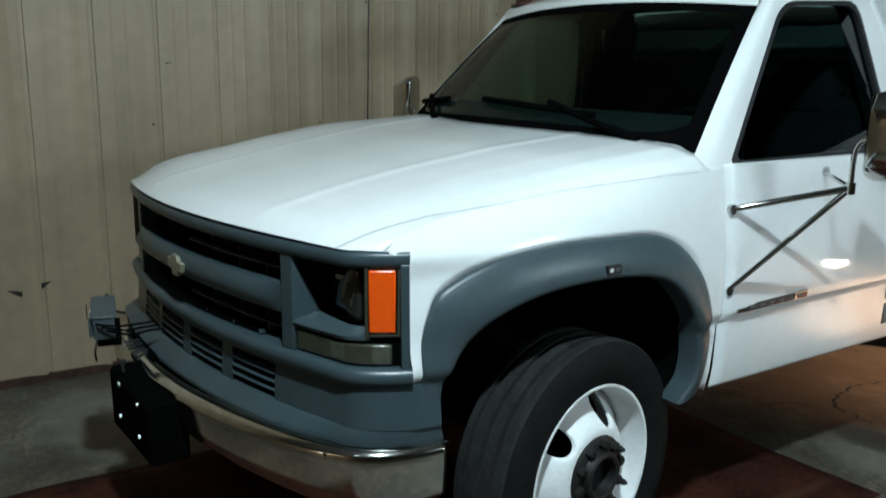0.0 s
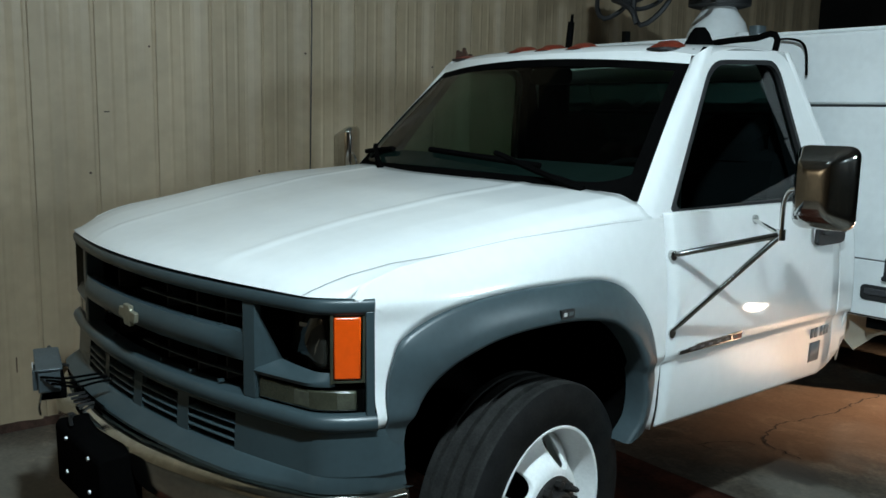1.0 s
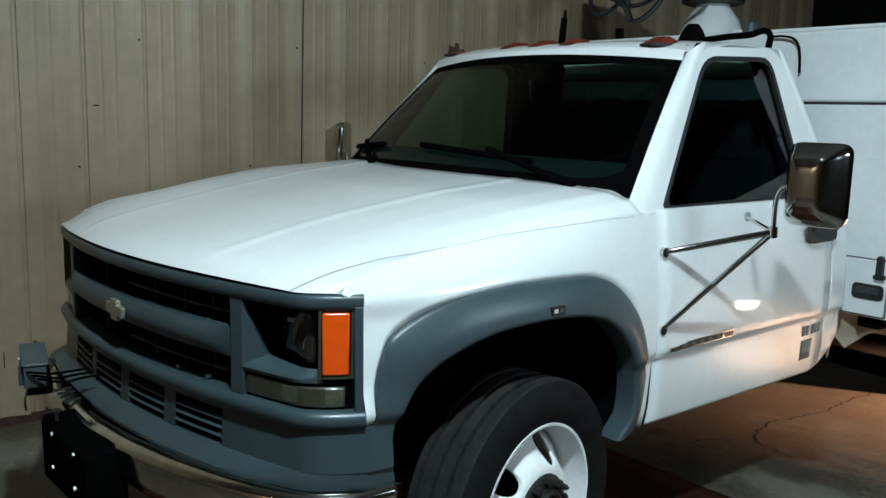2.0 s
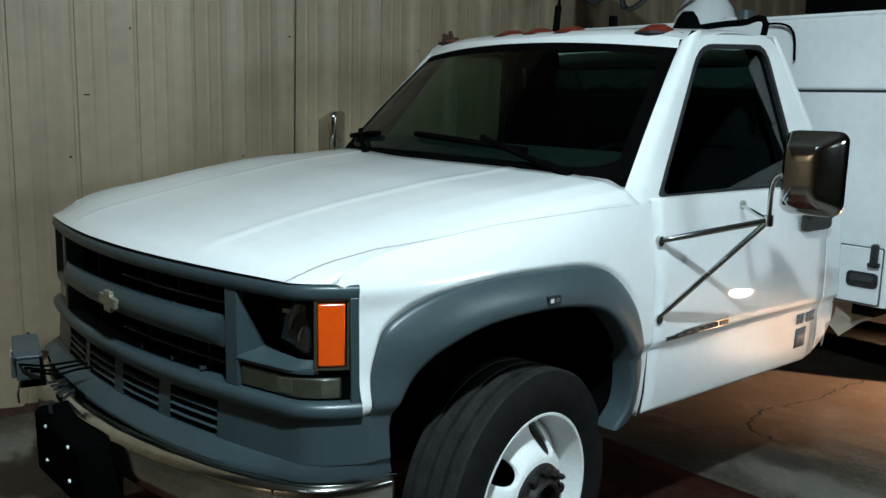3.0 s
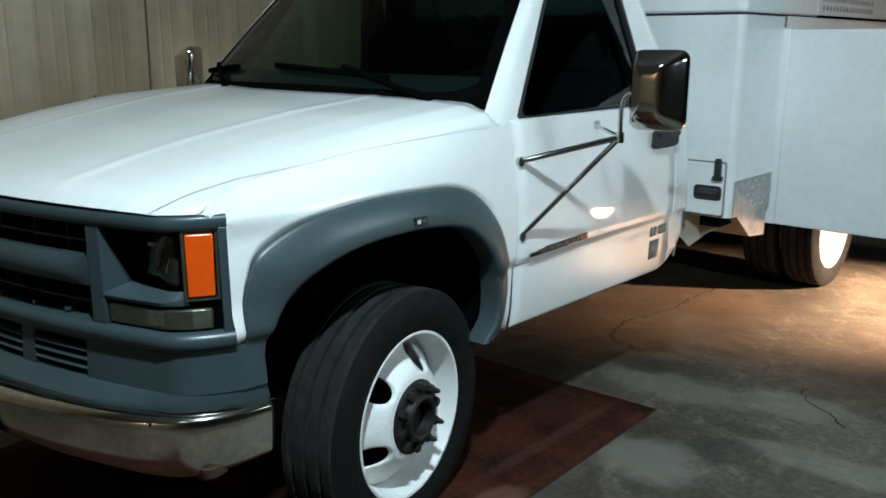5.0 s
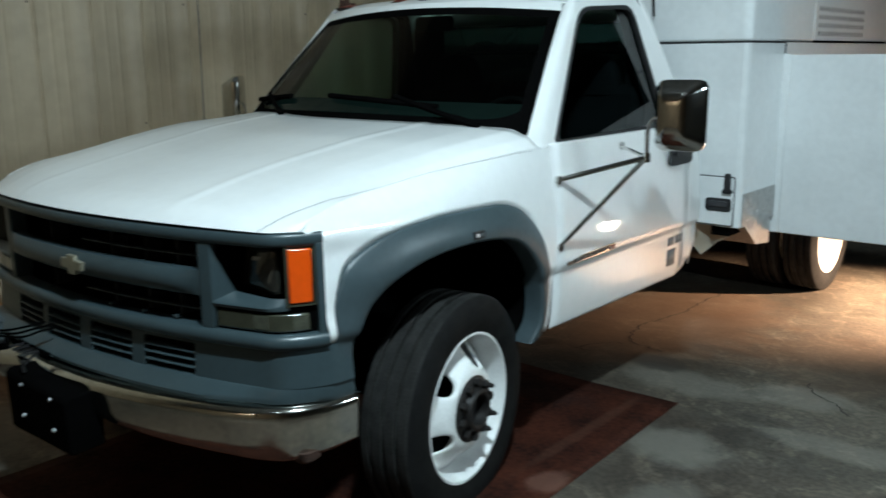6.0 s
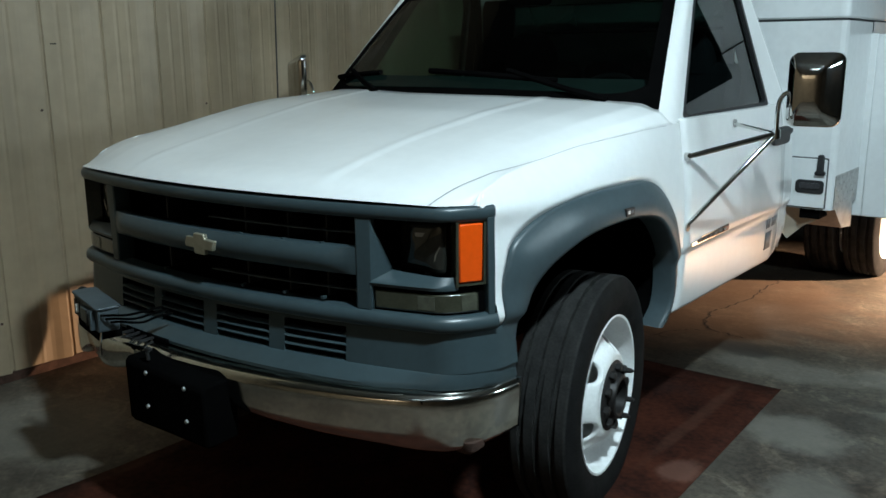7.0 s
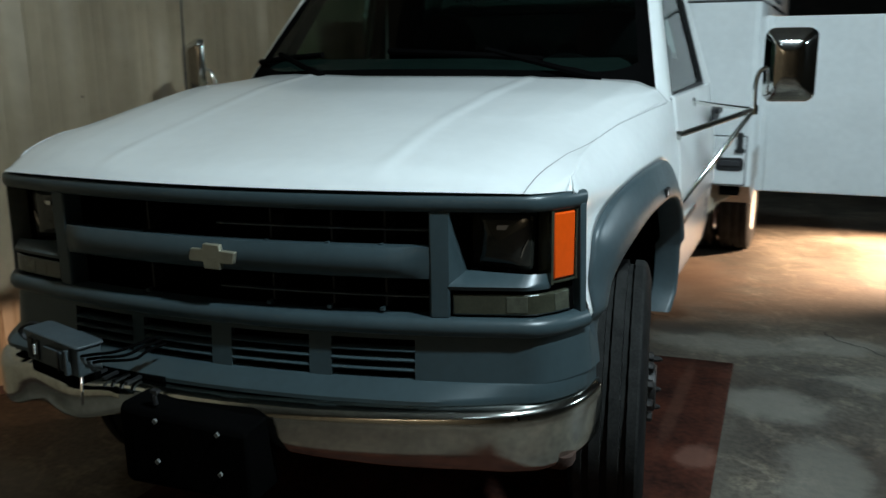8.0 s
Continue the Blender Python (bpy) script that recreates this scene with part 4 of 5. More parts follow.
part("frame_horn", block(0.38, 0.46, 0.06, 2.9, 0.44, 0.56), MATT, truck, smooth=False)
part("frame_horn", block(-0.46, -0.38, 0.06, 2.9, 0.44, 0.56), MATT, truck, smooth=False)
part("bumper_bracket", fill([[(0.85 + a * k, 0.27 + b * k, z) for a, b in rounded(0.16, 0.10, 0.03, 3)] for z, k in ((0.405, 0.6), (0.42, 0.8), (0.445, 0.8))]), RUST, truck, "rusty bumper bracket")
# unseen black running gear, added to block lamp light under the truck
part("front_axle_occluder", fill([[(x, y, z) for y, z in ((0.93, 0.30), (1.05, 0.30), (1.05, 0.42), (0.93, 0.42))] for x in (-0.72, -0.5, 0.5, 0.72)]), MATT, truck, bevel=0.02)
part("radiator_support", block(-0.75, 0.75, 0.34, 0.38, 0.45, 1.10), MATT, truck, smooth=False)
part("gearbox_occluder", block(-0.40, -0.08, 1.2, 2.05, 0.42, 0.60), MATT, truck, bevel=0.03)
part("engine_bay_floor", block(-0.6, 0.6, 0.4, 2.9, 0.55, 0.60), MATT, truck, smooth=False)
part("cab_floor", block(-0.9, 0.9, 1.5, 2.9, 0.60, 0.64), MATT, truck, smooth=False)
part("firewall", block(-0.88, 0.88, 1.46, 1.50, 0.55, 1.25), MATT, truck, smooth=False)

# grey control box clamped on the bumper end, with its cables
BOXM = pose(-0.40, -0.155, 0.702, 0, 2.5, -12)


def boxy(w, d, h, at, r=0.006):
    return fill([[BOXM @ Vector((at[0] + a, at[1] + o, at[2] + b)) for a, b in rounded(w, h, r, 3)] for o in (-d / 2, d / 2)])


box = part("control_box", boxy(0.245, 0.070, 0.080, (0, 0.005, 0), 0.008), BOX_GREY, truck, "grey steel control box with cables", bevel=0.004)
part("box_lid", fill([[BOXM @ Vector((a, 0.006 + b, z)) for a, b in rounded(0.255, 0.085, 0.012, 3)] for z in (0.038, 0.047)]), BOX_GREY, box, bevel=0.003)
part("box_cover", boxy(0.09, 0.014, 0.050, (0.02, -0.035, -0.003), 0.008), BOX_GREY, box, bevel=0.003)
for x, w in ((-0.098, 0.020), (-0.065, 0.016), (0.05, 0.006)):
    part("recess", boxy(w, 0.006, 0.056, (x, -0.0315 if w > 0.01 else -0.042, -0.004), 0.002), BLACK, box, smooth=False)
part("box_switch", boxy(0.008, 0.014, 0.03, (-0.065, -0.036, 0.0), 0.002), STICKER, box)
part("latch", boxy(0.014, 0.02, 0.07, (0.085, -0.036, -0.002), 0.003), BOX_GREY, box, bevel=0.003)
part("box_foot", boxy(0.2, 0.08, 0.04, (-0.02, 0.02, -0.06), 0.004), MATT, box)
for k in range(3):
    A = BOXM @ Vector((0.122, -0.02 + 0.016 * k, 0.02 - 0.014 * k))
    part("cable", rod(spline([A, A + Vector((0.035, 0.01, 0.006)), A + Vector((0.06 + 0.012 * k, 0.06, 0.0)), A + Vector((0.08, 0.12, 0.004)), A + Vector((0.10, 0.17, 0.01))], 14), 0.0042, 6), MATT, box)
A = BOXM @ Vector((-0.13, 0.03, 0.03))
part("cable", rod(spline([A, A + Vector((-0.05, 0.0, 0.006)), A + Vector((-0.105, 0.01, -0.02)), A + Vector((-0.118, 0.02, -0.042)), A + Vector((-0.08, 0.03, -0.066)), A + Vector((0.0, 0.05, -0.062))], 20), 0.0055, 6), BLACK, box)
A = BOXM @ Vector((0.115, -0.02, -0.04))
part("cable", rod(spline([A, A + Vector((0.008, -0.012, -0.04)), A + Vector((0.0, -0.008, -0.075))], 10), 0.004, 6), CHROME, box)
ladder = part("ladder_strap", fill([[(x, bump_y(x) + 0.062 + o, 0.616) for o in (0, 0.012)] + [(x, bump_y(x) + 0.062 + o, 0.604) for o in (0.012, 0)] for x in np.linspace(-0.42, -0.16, 10)]), BLACK, truck, "black slotted strap on the bumper")
ladder.data.materials[0] = MATT
for x in np.linspace(-0.37, -0.24, 4):
    part("rung", block(x - 0.005, x + 0.005, bump_y(x) + 0.005, bump_y(x) + 0.062, 0.605, 0.613), BLACK, ladder, smooth=False)
# ---------------------------------------------------------------- wheels
def wheel(name, cx, cy, cz, r, width, rim_r, turn, s, label, dual=False, deep=False):
    """A tyre with circumferential grooves on a white steel disc wheel with hand holes."""
    m = pose(cx, cy, cz, 0, 0, turn) @ Matrix.Diagonal((s, 1, 1, 1))
    w = part(name, tyre_mesh(r, width, rim_r, m), RUBBER, truck, label, angle=30)
    part("tread", tyre_mesh(r, width, rim_r, m, True), DUSTY_RUBBER, w, "dusty grooved tread", angle=30)
    rim = part("rim", rim_mesh(rim_r, width, m, deep), RIM, w, "white painted steel rim")
    return w, rim, m


def tyre_mesh(r, width, rim_r, m, tread_only=False):
    h = width / 2
    side = [(-h * 0.86, rim_r - 0.005), (-h * 0.98, rim_r + 0.03), (-h * 1.05, lerp(rim_r, r, 0.5)), (-h * 1.0, r - 0.045), (-h * 0.93, r - 0.018), (-h * 0.86, r - 0.006)]
    tread = []
    grooves = (-0.5, -0.02, 0.46)
    for g in grooves:
        tread += [(h * (g - 0.10), r), (h * (g - 0.075), r - 0.015), (h * (g + 0.075), r - 0.015), (h * (g + 0.10), r)]
    tread = [(-h * 0.8, r - 0.001)] + tread + [(h * 0.8, r - 0.001)]
    prof = side + tread + [(-a, b) for a, b in reversed(side)]
    n = 160
    rows = []
    low = 0.003

    def settle(p, x):
        """The tyre is pressed flat where it stands."""
        sink = low - p.z
        if sink <= 0:
            return p
        side = m.to_3x3() @ Vector((math.copysign(1, x) * min(abs(x) / h, 1.0), 0, 0))
        return Vector((p.x, p.y, low)) + side * sink * 0.25

    for x, q in prof:
        row = []
        for k in range(n):
            a = 2 * math.pi * k / n
            wave = 0.0005 * (1 if (k // 2) % 2 else -1) if (abs(q - (r - 0.015)) < 1e-6 or (abs(q - r) < 1e-6 and abs(x) < h * 0.7)) else 0.0
            row.append(settle(m @ Vector((x + wave, q * math.cos(a), q * math.sin(a))), x))
        rows.append(row)
    e = len(side) - 1
    if tread_only:
        return surf(rows[e:len(rows) - e], loop=True)
    return surf(rows[len(rows) - e - 1:], surf(rows[:e + 1], loop=True), loop=True)


def rim_mesh(R, width, m, deep):
    """Flange, barrel, and a disc pierced by round hand holes; the axle side is -x."""
    h = width / 2
    bm = bmesh.new()
    lathe([(h * 0.74, R - 0.008), (h * 0.86, R + 0.003), (h * 0.91, R + 0.003), (h * 0.92, R - 0.002), (h * 0.90, R - 0.007), (h * 0.72, R - 0.012), (h * 0.3, R - 0.022), (-h * 0.2, R - 0.032), (-h * 0.8, R - 0.034)], 96, m, bm)
    N, seg = 5, 65
    r0, r1, rh = R - 0.032, 0.130, 0.046
    rc = R - 0.090
    xo, xi = (h * 0.05, h * 0.98) if not deep else (-h * 0.9, -h * 0.5)

    def disc_x(rad):
        t = (r0 - rad) / (r0 - r1)
        return lerp(xo, xi, smooth_step(-0.02, 0.95, t))
    # outer and inner rings, and collars round each hole
    per = seg // N
    for k in range(N):
        a0 = 2 * math.pi * k / N + radians(65)
        n = 48
        hole, outer = [], []
        half = math.pi / N
        for q in range(n):
            b = 2 * math.pi * q / n
            # point on the hole
            u, v = rh * math.cos(b), rh * 0.94 * math.sin(b)
            hole.append((rc + u, v))
            # matching point on the sector outline
            cu, cv = math.cos(b), math.sin(b)
            best = None
            for lim in range(1, 1600):
                d = lim * 0.0005
                x_, y_ = rc + d * cu, d * cv
                rad, ang = math.hypot(x_, y_), math.atan2(y_, x_)
                if rad >= r0 or rad <= r1 or abs(ang) >= half:
                    break
            rad = min(r0, max(r1, rad))
            ang = min(half, max(-half, ang))
            outer.append((rad * math.cos(ang), rad * math.sin(ang)))
        rows = []
        for t in (0, 0.05, 0.12, 0.3, 0.5, 0.75, 1.0):
            rr = []
            for (hx, hy), (ox, oy) in zip(hole, outer):
                x_, y_ = lerp(hx, ox, t), lerp(hy, oy, t)
                rad, ang = math.hypot(x_, y_), math.atan2(y_, x_) + a0
                rr.append(m @ Vector((disc_x(rad) - (0.005 if t == 0 else 0.001 if t == 0.05 else 0), rad * math.cos(ang), rad * math.sin(ang))))
            rows.append(rr)
        back = [m @ (m.inverted() @ p - Vector((0.012, 0, 0))) for p in rows[0]]
        surf([back] + rows, bm, loop=True)
        # corners of the sector that the spokes of points miss
        for sg in (-1, 1):
            for rad_c in (r0, r1):
                c = (rad_c * math.cos(sg * half), rad_c * math.sin(sg * half))
                near = sorted(outer, key=lambda p: (p[0] - c[0]) ** 2 + (p[1] - c[1]) ** 2)[:2]
                tri = []
                for x_, y_ in (c, near[0], near[1]):
                    rad, ang = math.hypot(x_, y_), math.atan2(y_, x_) + a0
                    tri.append(bm.verts.new(m @ Vector((disc_x(rad) - 0.0005, rad * math.cos(ang), rad * math.sin(ang)))))
                bm.faces.new(tri)
    lathe([(xi - 0.002, r1 + 0.004), (xi, r1), (xi + 0.002, 0.10), (xi, 0.08)], 48, m, bm)
    return bm


WZ, WR, RIMR = 0.412, 0.412, 0.283
WY, FZ, FR = 0.972, 0.368, 0.426
w, rim, m = wheel("front_wheel", 0.862, WY, FZ, FR, 0.225, RIMR, 9.3, 1, "black tyre turned slightly outward")
part("wheel_backing", lathe([(-0.06, 0.24), (-0.06, 0.0)], 32, m), MATT, w)
hub = part("hub", lathe([(0.085, 0.128), (0.112, 0.126), (0.118, 0.118), (0.120, 0.084), (0.142, 0.078), (0.146, 0.070), (0.142, 0.060), (0.10, 0.056), (0.095, 0.0)], 40, m), HUB, w, "greasy black hub with studs")
for k in range(10):
    a = 2 * math.pi * (k + 0.3) / 10
    c = m @ Matrix.Translation((0.118, 0.103 * math.cos(a), 0.103 * math.sin(a)))
    part("wheel_nut", lathe([(0.0, 0.017), (0.016, 0.017), (0.019, 0.012), (0.019, 0.0)], 6, c), HUB, hub, smooth=False)
    if k in (1, 8, 9):
        part("stud", lathe([(0.016, 0.011), (0.034, 0.010), (0.044, 0.005), (0.047, 0.0)], 8, c), HUB, hub)
w2, _, m2 = wheel("front_wheel", -0.84, WY - 0.18, FZ, FR, 0.225, RIMR, 11.0, -1, "black tyre turned slightly inward")
part("hub", lathe([(0.055, 0.118), (0.082, 0.118), (0.125, 0.07), (0.16, 0.0)], 32, m2), HUB, w2)
for s in (1, -1):
    for off, deep in ((0.945, True), (0.69, False)):
        wr, rm, mr = wheel("rear_wheel", s * off, 4.93, WZ, WR, 0.225, RIMR, 0, s, "black dual rear tyre on white rim", deep=deep)
        part("wheel_backing", lathe([(-0.09, 0.24), (-0.09, 0.0)], 32, mr), RIM, wr)
part("rear_axle", rod([(-0.8, 4.93, 0.41), (0.8, 4.93, 0.41)], 0.06, 12), MATT, truck)
part("axle_housing", lathe([(-0.2, 0.05), (-0.12, 0.17), (0.12, 0.17), (0.2, 0.05)], 24, pose(0, 4.93, 0.41)), MATT, truck)
part("frame_rail", block(0.38, 0.46, 2.9, 6.4, 0.53, 0.66), MATT, truck, smooth=False)
part("frame_rail", block(-0.46, -0.38, 2.9, 6.4, 0.53, 0.66), MATT, truck, smooth=False)
# ---------------------------------------------------------------- mirrors, trim and roof fittings
def tow_mirror(s):
    base = part("side_mirror", mirror_head(s), CHROME, truck, "chrome west-coast side mirror on tube arms", angle=35)
    tip = Vector((s * 1.205, 1.822, 1.239)) + (Vector((-0.07, -0.11, 0.0)) if s < 0 else Vector())
    for a, r in (((s * 0.958, 1.553, 1.157), 0.011), ((s * 0.972, 1.552, 0.885), 0.010), ((s * 0.937, 2.087, 1.25), 0.008)):
        A = Vector(a)
        part("mirror_arm", rod([A, A.lerp(tip, 0.04), A.lerp(tip, 0.1), A.lerp(tip, 0.97), tip], [r * 1.1, r * 0.8, r, r, r * 0.8], 10), CHROME, base)
        part("arm_foot", rod([A - Vector((s * 0.01, 0, 0)), A + Vector((s * 0.012, 0, 0))], 0.018, 12), CHROME, base)
    part("mirror_post", rod(spline([tip - Vector((0, 0, 0.02)), tip + Vector((0, 0, 0.09)), tip + Vector((s * 0.008, 0.0, 0.135)), tip + Vector((s * 0.03, 0.0, 0.158)), tip + Vector((s * 0.08, 0.0, 0.165))], 18), 0.009, 10), CHROME, base)
    part("tip_clamp", rod([tip - Vector((0, 0, 0.018)), tip + Vector((0, 0, 0.018))], 0.016, 10), CHROME, base)
    return base


def mirror_head(s):
    c = Vector((s * 1.322, 1.87, 1.408)) + (Vector((-0.07, -0.11, 0.0)) if s < 0 else Vector())
    rows = []
    for w, h, r, d in ((0.178, 0.268, 0.03, 0.022), (0.190, 0.280, 0.036, 0.014), (0.190, 0.280, 0.036, -0.004), (0.183, 0.273, 0.036, -0.016), (0.168, 0.258, 0.034, -0.027), (0.150, 0.238, 0.030, -0.045), (0.110, 0.190, 0.018, -0.080), (0.102, 0.180, 0.016, -0.084), (0.04, 0.08, 0.012, -0.088)):
        turn = Matrix.Rotation(radians(0 if s > 0 else -36), 3, "Z")
        rows.append([c + turn @ Vector((s * a, d + a * 0.22, b)) for a, b in rounded(w, h, r, 5)])
    return fill(rows)


for s in (1, -1):
    tow_mirror(s)
# badge and lettering bars on the door
bd = part("door_badge", fill([[(0.9795 + o, 1.60 + a, 0.812 + b + 0.02 * a) for a, b in ((0, -0.014), (0.385, -0.016), (0.39, 0.012), (0.1, 0.010), (0.09, 0.002), (0.0, 0.0))] for o in (-0.003, 0.005)]), CHROME, truck, "black and silver model badge", smooth=False)
part("badge_field", fill([[(0.9845 + o, 1.655 + a, 0.812 + b + 0.02 * a) for a, b in ((0, -0.008), (0.26, -0.010), (0.26, 0.008), (0.0, 0.006))] for o in (-0.001, 0.002)]), BLACK, bd, smooth=False)
part("badge_end", block(0.984, 0.9868, 1.935, 1.985, 0.806, 0.824), RED_AMBER, bd, smooth=False)
def decal(name, y0, y1, z0, z1, mat, parent, off=0.003):
    rows = [[(body_x(y, z) + off, y, z + 0.02 * (y - 1.6)) for y in np.linspace(y0, y1, 5)] for z in (z0, z1)]
    return part(name, surf(rows), mat, parent, solid=0.0015)


for k in range(6):
    y = 1.66 + 0.053 * k
    part("badge_mark", block(0.9845, 0.9872, y + 0.006, y + 0.030, 0.807 + 0.001 * k, 0.816 + 0.001 * k), BOX_GREY, bd, smooth=False)
for y, w in ((2.555, 0.024), (2.587, 0.024), (2.634, 0.02), (2.662, 0.02), (2.69, 0.02)):
    decal("lettering_bar", y, y + w, 0.692, 0.735, FADED_PRINT_GAP, truck)
decal("faded_label", 2.557, 2.645, 0.585, 0.672, FADED_PRINT_GAP, truck)

# amber roof lamps
for x in (-0.60, -0.18, 0.0, 0.18, 0.60):
    z = 1.911 - 0.03 * x * x
    y = 1.905 + 0.07 * x * x
    rows = []
    for t, w, h in ((0, 0.075, 0.012), (0.25, 0.10, 0.03), (0.6, 0.10, 0.036), (0.85, 0.085, 0.024), (1.0, 0.05, 0.006)):
        rows.append([(x + a, y - 0.06 + 0.17 * t, z - 0.004 + max(0, b)) for a, b in [(w / 2 * math.cos(k * math.pi / 8), h * math.sin(k * math.pi / 8)) for k in range(9)]])
    if x == -0.60:
        rows = [[(p[0], p[1], z - 0.004 + (p[2] - z + 0.004) * 0.6) for p in r] for r in rows]
    cl = part("roof_lamp", fill(rows), RED_AMBER, truck, "faded amber roof marker lamp")
    part("lamp_base", fill([[(x + a, y + 0.02 + b, zz) for a, b in rounded(0.115, 0.19, 0.04, 4)] for zz in (z - 0.012, z - 0.002)]), BLACK, cl)
    if x == -0.60:
        for dx, dy, h, w in ((-0.062, 0.0, 0.046, 0.036), (-0.046, 0.03, 0.060, 0.040), (-0.022, -0.02, 0.038, 0.044), (0.004, 0.02, 0.026, 0.04)):
            part("lens_shard", fill([[(x + dx - 0.30 * h * q + w / 2 * a * (1 - 0.72 * q), y + dy + 0.012 * b * (1 - 0.5 * q), z + h * q) for a, b in ((-1, -1), (1, -0.6), (0.7, 1), (-0.8, 0.7))] for q in (0.0, 0.45, 1.0)]), RUST, cl, "dull broken lens shard", smooth=False)
part("antenna", rod([(-0.36, 2.40, 1.93), (-0.36, 2.40, 1.98), (-0.357, 2.41, 2.10), (-0.356, 2.412, 2.105), (-0.355, 2.413, 2.14)], [0.020, 0.018, 0.017, 0.008, 0.007], 10), MATT, truck)
part("beacon", fill([[(0.42 + 0.068 * k * a, 2.40 + 0.06 * k * b, z) for a, b in rounded(2, 2, 0.9, 5)] for k, z in ((1.0, 1.925), (0.92, 1.955), (0.62, 2.0), (0.35, 2.025))]), MATT, truck, "black roof beacon housing")
part("roof_rack_bar", rod(spline([(0.43, 2.48, 1.962), (0.54, 2.49, 1.972), (0.64, 2.50, 1.976), (0.70, 2.50, 1.990), (0.735, 2.50, 1.972), (0.728, 2.50, 1.915)], 16), 0.014, 8), MATT, truck, "black bent roof bar")

# wipers and windshield fittings
def wiper(pivot, tip_uv, pts=14):
    path = []
    for k in range(pts):
        t = k / (pts - 1)
        u, v = lerp(pivot[0], tip_uv[0], t), lerp(pivot[1], tip_uv[1], t)
        p = Vector(wind_point(u, v)) + Vector((0, -0.022, 0.016))
        path.append(p)
    return path


for pv, tp, b0, b1 in (((0.80, 0.0), (0.31, 0.175), (-0.16, 0.175), (0.56, 0.125)), ((-0.46, 0.0), (-0.84, 0.18), (-0.985, 0.14), (-0.54, 0.165))):
    arm = part("wiper", rod(wiper(pv, tp), [0.017] * 4 + [0.012] * 10, 6), MATT, truck, "black wiper arm")
    part("wiper_blade", rod([p + Vector((0.0, 0.008, -0.006)) for p in wiper(b0, b1)], 0.013, 6), MATT, arm)

# interior
part("dashboard", fill([[(x, y, z) for y, z in ((1.44, 1.28), (1.48, 1.392), (1.58, 1.425), (1.71, 1.446), (1.765, 1.40), (1.78, 1.02), (1.5, 1.0))] for x in np.linspace(-0.84, 0.84, 12)]), DASH, truck, "dark grey dashboard", bevel=0.02)
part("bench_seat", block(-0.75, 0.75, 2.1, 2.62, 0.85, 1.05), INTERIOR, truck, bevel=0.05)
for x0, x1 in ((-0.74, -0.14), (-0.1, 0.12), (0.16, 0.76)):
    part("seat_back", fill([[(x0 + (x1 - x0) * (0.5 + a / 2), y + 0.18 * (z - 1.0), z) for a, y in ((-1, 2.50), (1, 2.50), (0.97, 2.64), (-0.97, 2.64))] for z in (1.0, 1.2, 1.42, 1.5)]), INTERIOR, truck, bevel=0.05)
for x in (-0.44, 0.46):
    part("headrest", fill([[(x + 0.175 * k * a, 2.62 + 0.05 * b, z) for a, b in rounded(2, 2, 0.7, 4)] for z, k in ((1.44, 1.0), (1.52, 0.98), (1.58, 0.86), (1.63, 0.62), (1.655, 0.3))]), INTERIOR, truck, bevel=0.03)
sw = pose(0.40, 1.92, 1.28, 62, 0, 0)
ring = []
for k in range(40):
    a = 2 * math.pi * k / 40
    c = Vector((0.19 * math.cos(a), 0.19 * math.sin(a), 0))
    d = c.normalized()
    ring.append([sw @ (c + 0.014 * (math.cos(b) * d + math.sin(b) * Vector((0, 0, 1)))) for b in [2 * math.pi * q / 8 for q in range(8)]])
wheel_ob = part("steering_wheel", surf(ring, loop=True, loop_rows=True), INTERIOR, truck, "dark steering wheel")
part("wheel_hub", lathe([(-0.03, 0.07), (0.02, 0.06), (0.03, 0.0)], 20, sw @ pose(0, 0, 0, 0, -90, 0)), INTERIOR, wheel_ob)
for a in (20, 160, 270):
    part("spoke", rod([sw @ Vector((0, 0, 0)), sw @ Vector((0.185 * math.cos(radians(a)), 0.185 * math.sin(radians(a)), 0))], 0.014, 6), INTERIOR, wheel_ob)
part("steering_column", rod([sw @ Vector((0, 0, 0)), (0.40, 1.70, 1.15)], 0.04, 10), INTERIOR, truck)
part("cab_mirror", fill([[(0.0 + a, 1.92 - o, 1.80 + b) for a, b in rounded(0.24, 0.07, 0.025, 4)] for o in (0, 0.02)]), BLACK, truck, bevel=0.004)
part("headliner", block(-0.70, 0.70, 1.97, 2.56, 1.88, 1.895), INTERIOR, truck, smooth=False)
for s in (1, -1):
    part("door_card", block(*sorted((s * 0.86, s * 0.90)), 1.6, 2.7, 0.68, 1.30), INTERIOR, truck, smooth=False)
part("gun_rack_bar", rod([(-0.55, 2.74, 1.66), (0.62, 2.74, 1.66)], 0.012, 6), BLACK, truck)
# ---------------------------------------------------------------- service body
BX = 1.14          # half width of the service body
BY0, BY1, BZ0, BZ1 = 2.99, 6.45, 0.755, 2.03
SPLIT = 1.70


def body_shell(z0, z1, xh, y0, y1, r, top=False):
    rows = []
    for z in (z0, z1):
        rows.append([((y0 + y1) * 0 + a, (y0 + y1) / 2 + b, z) for a, b in rounded(2 * xh, y1 - y0, r, 5)])
    return fill(rows)


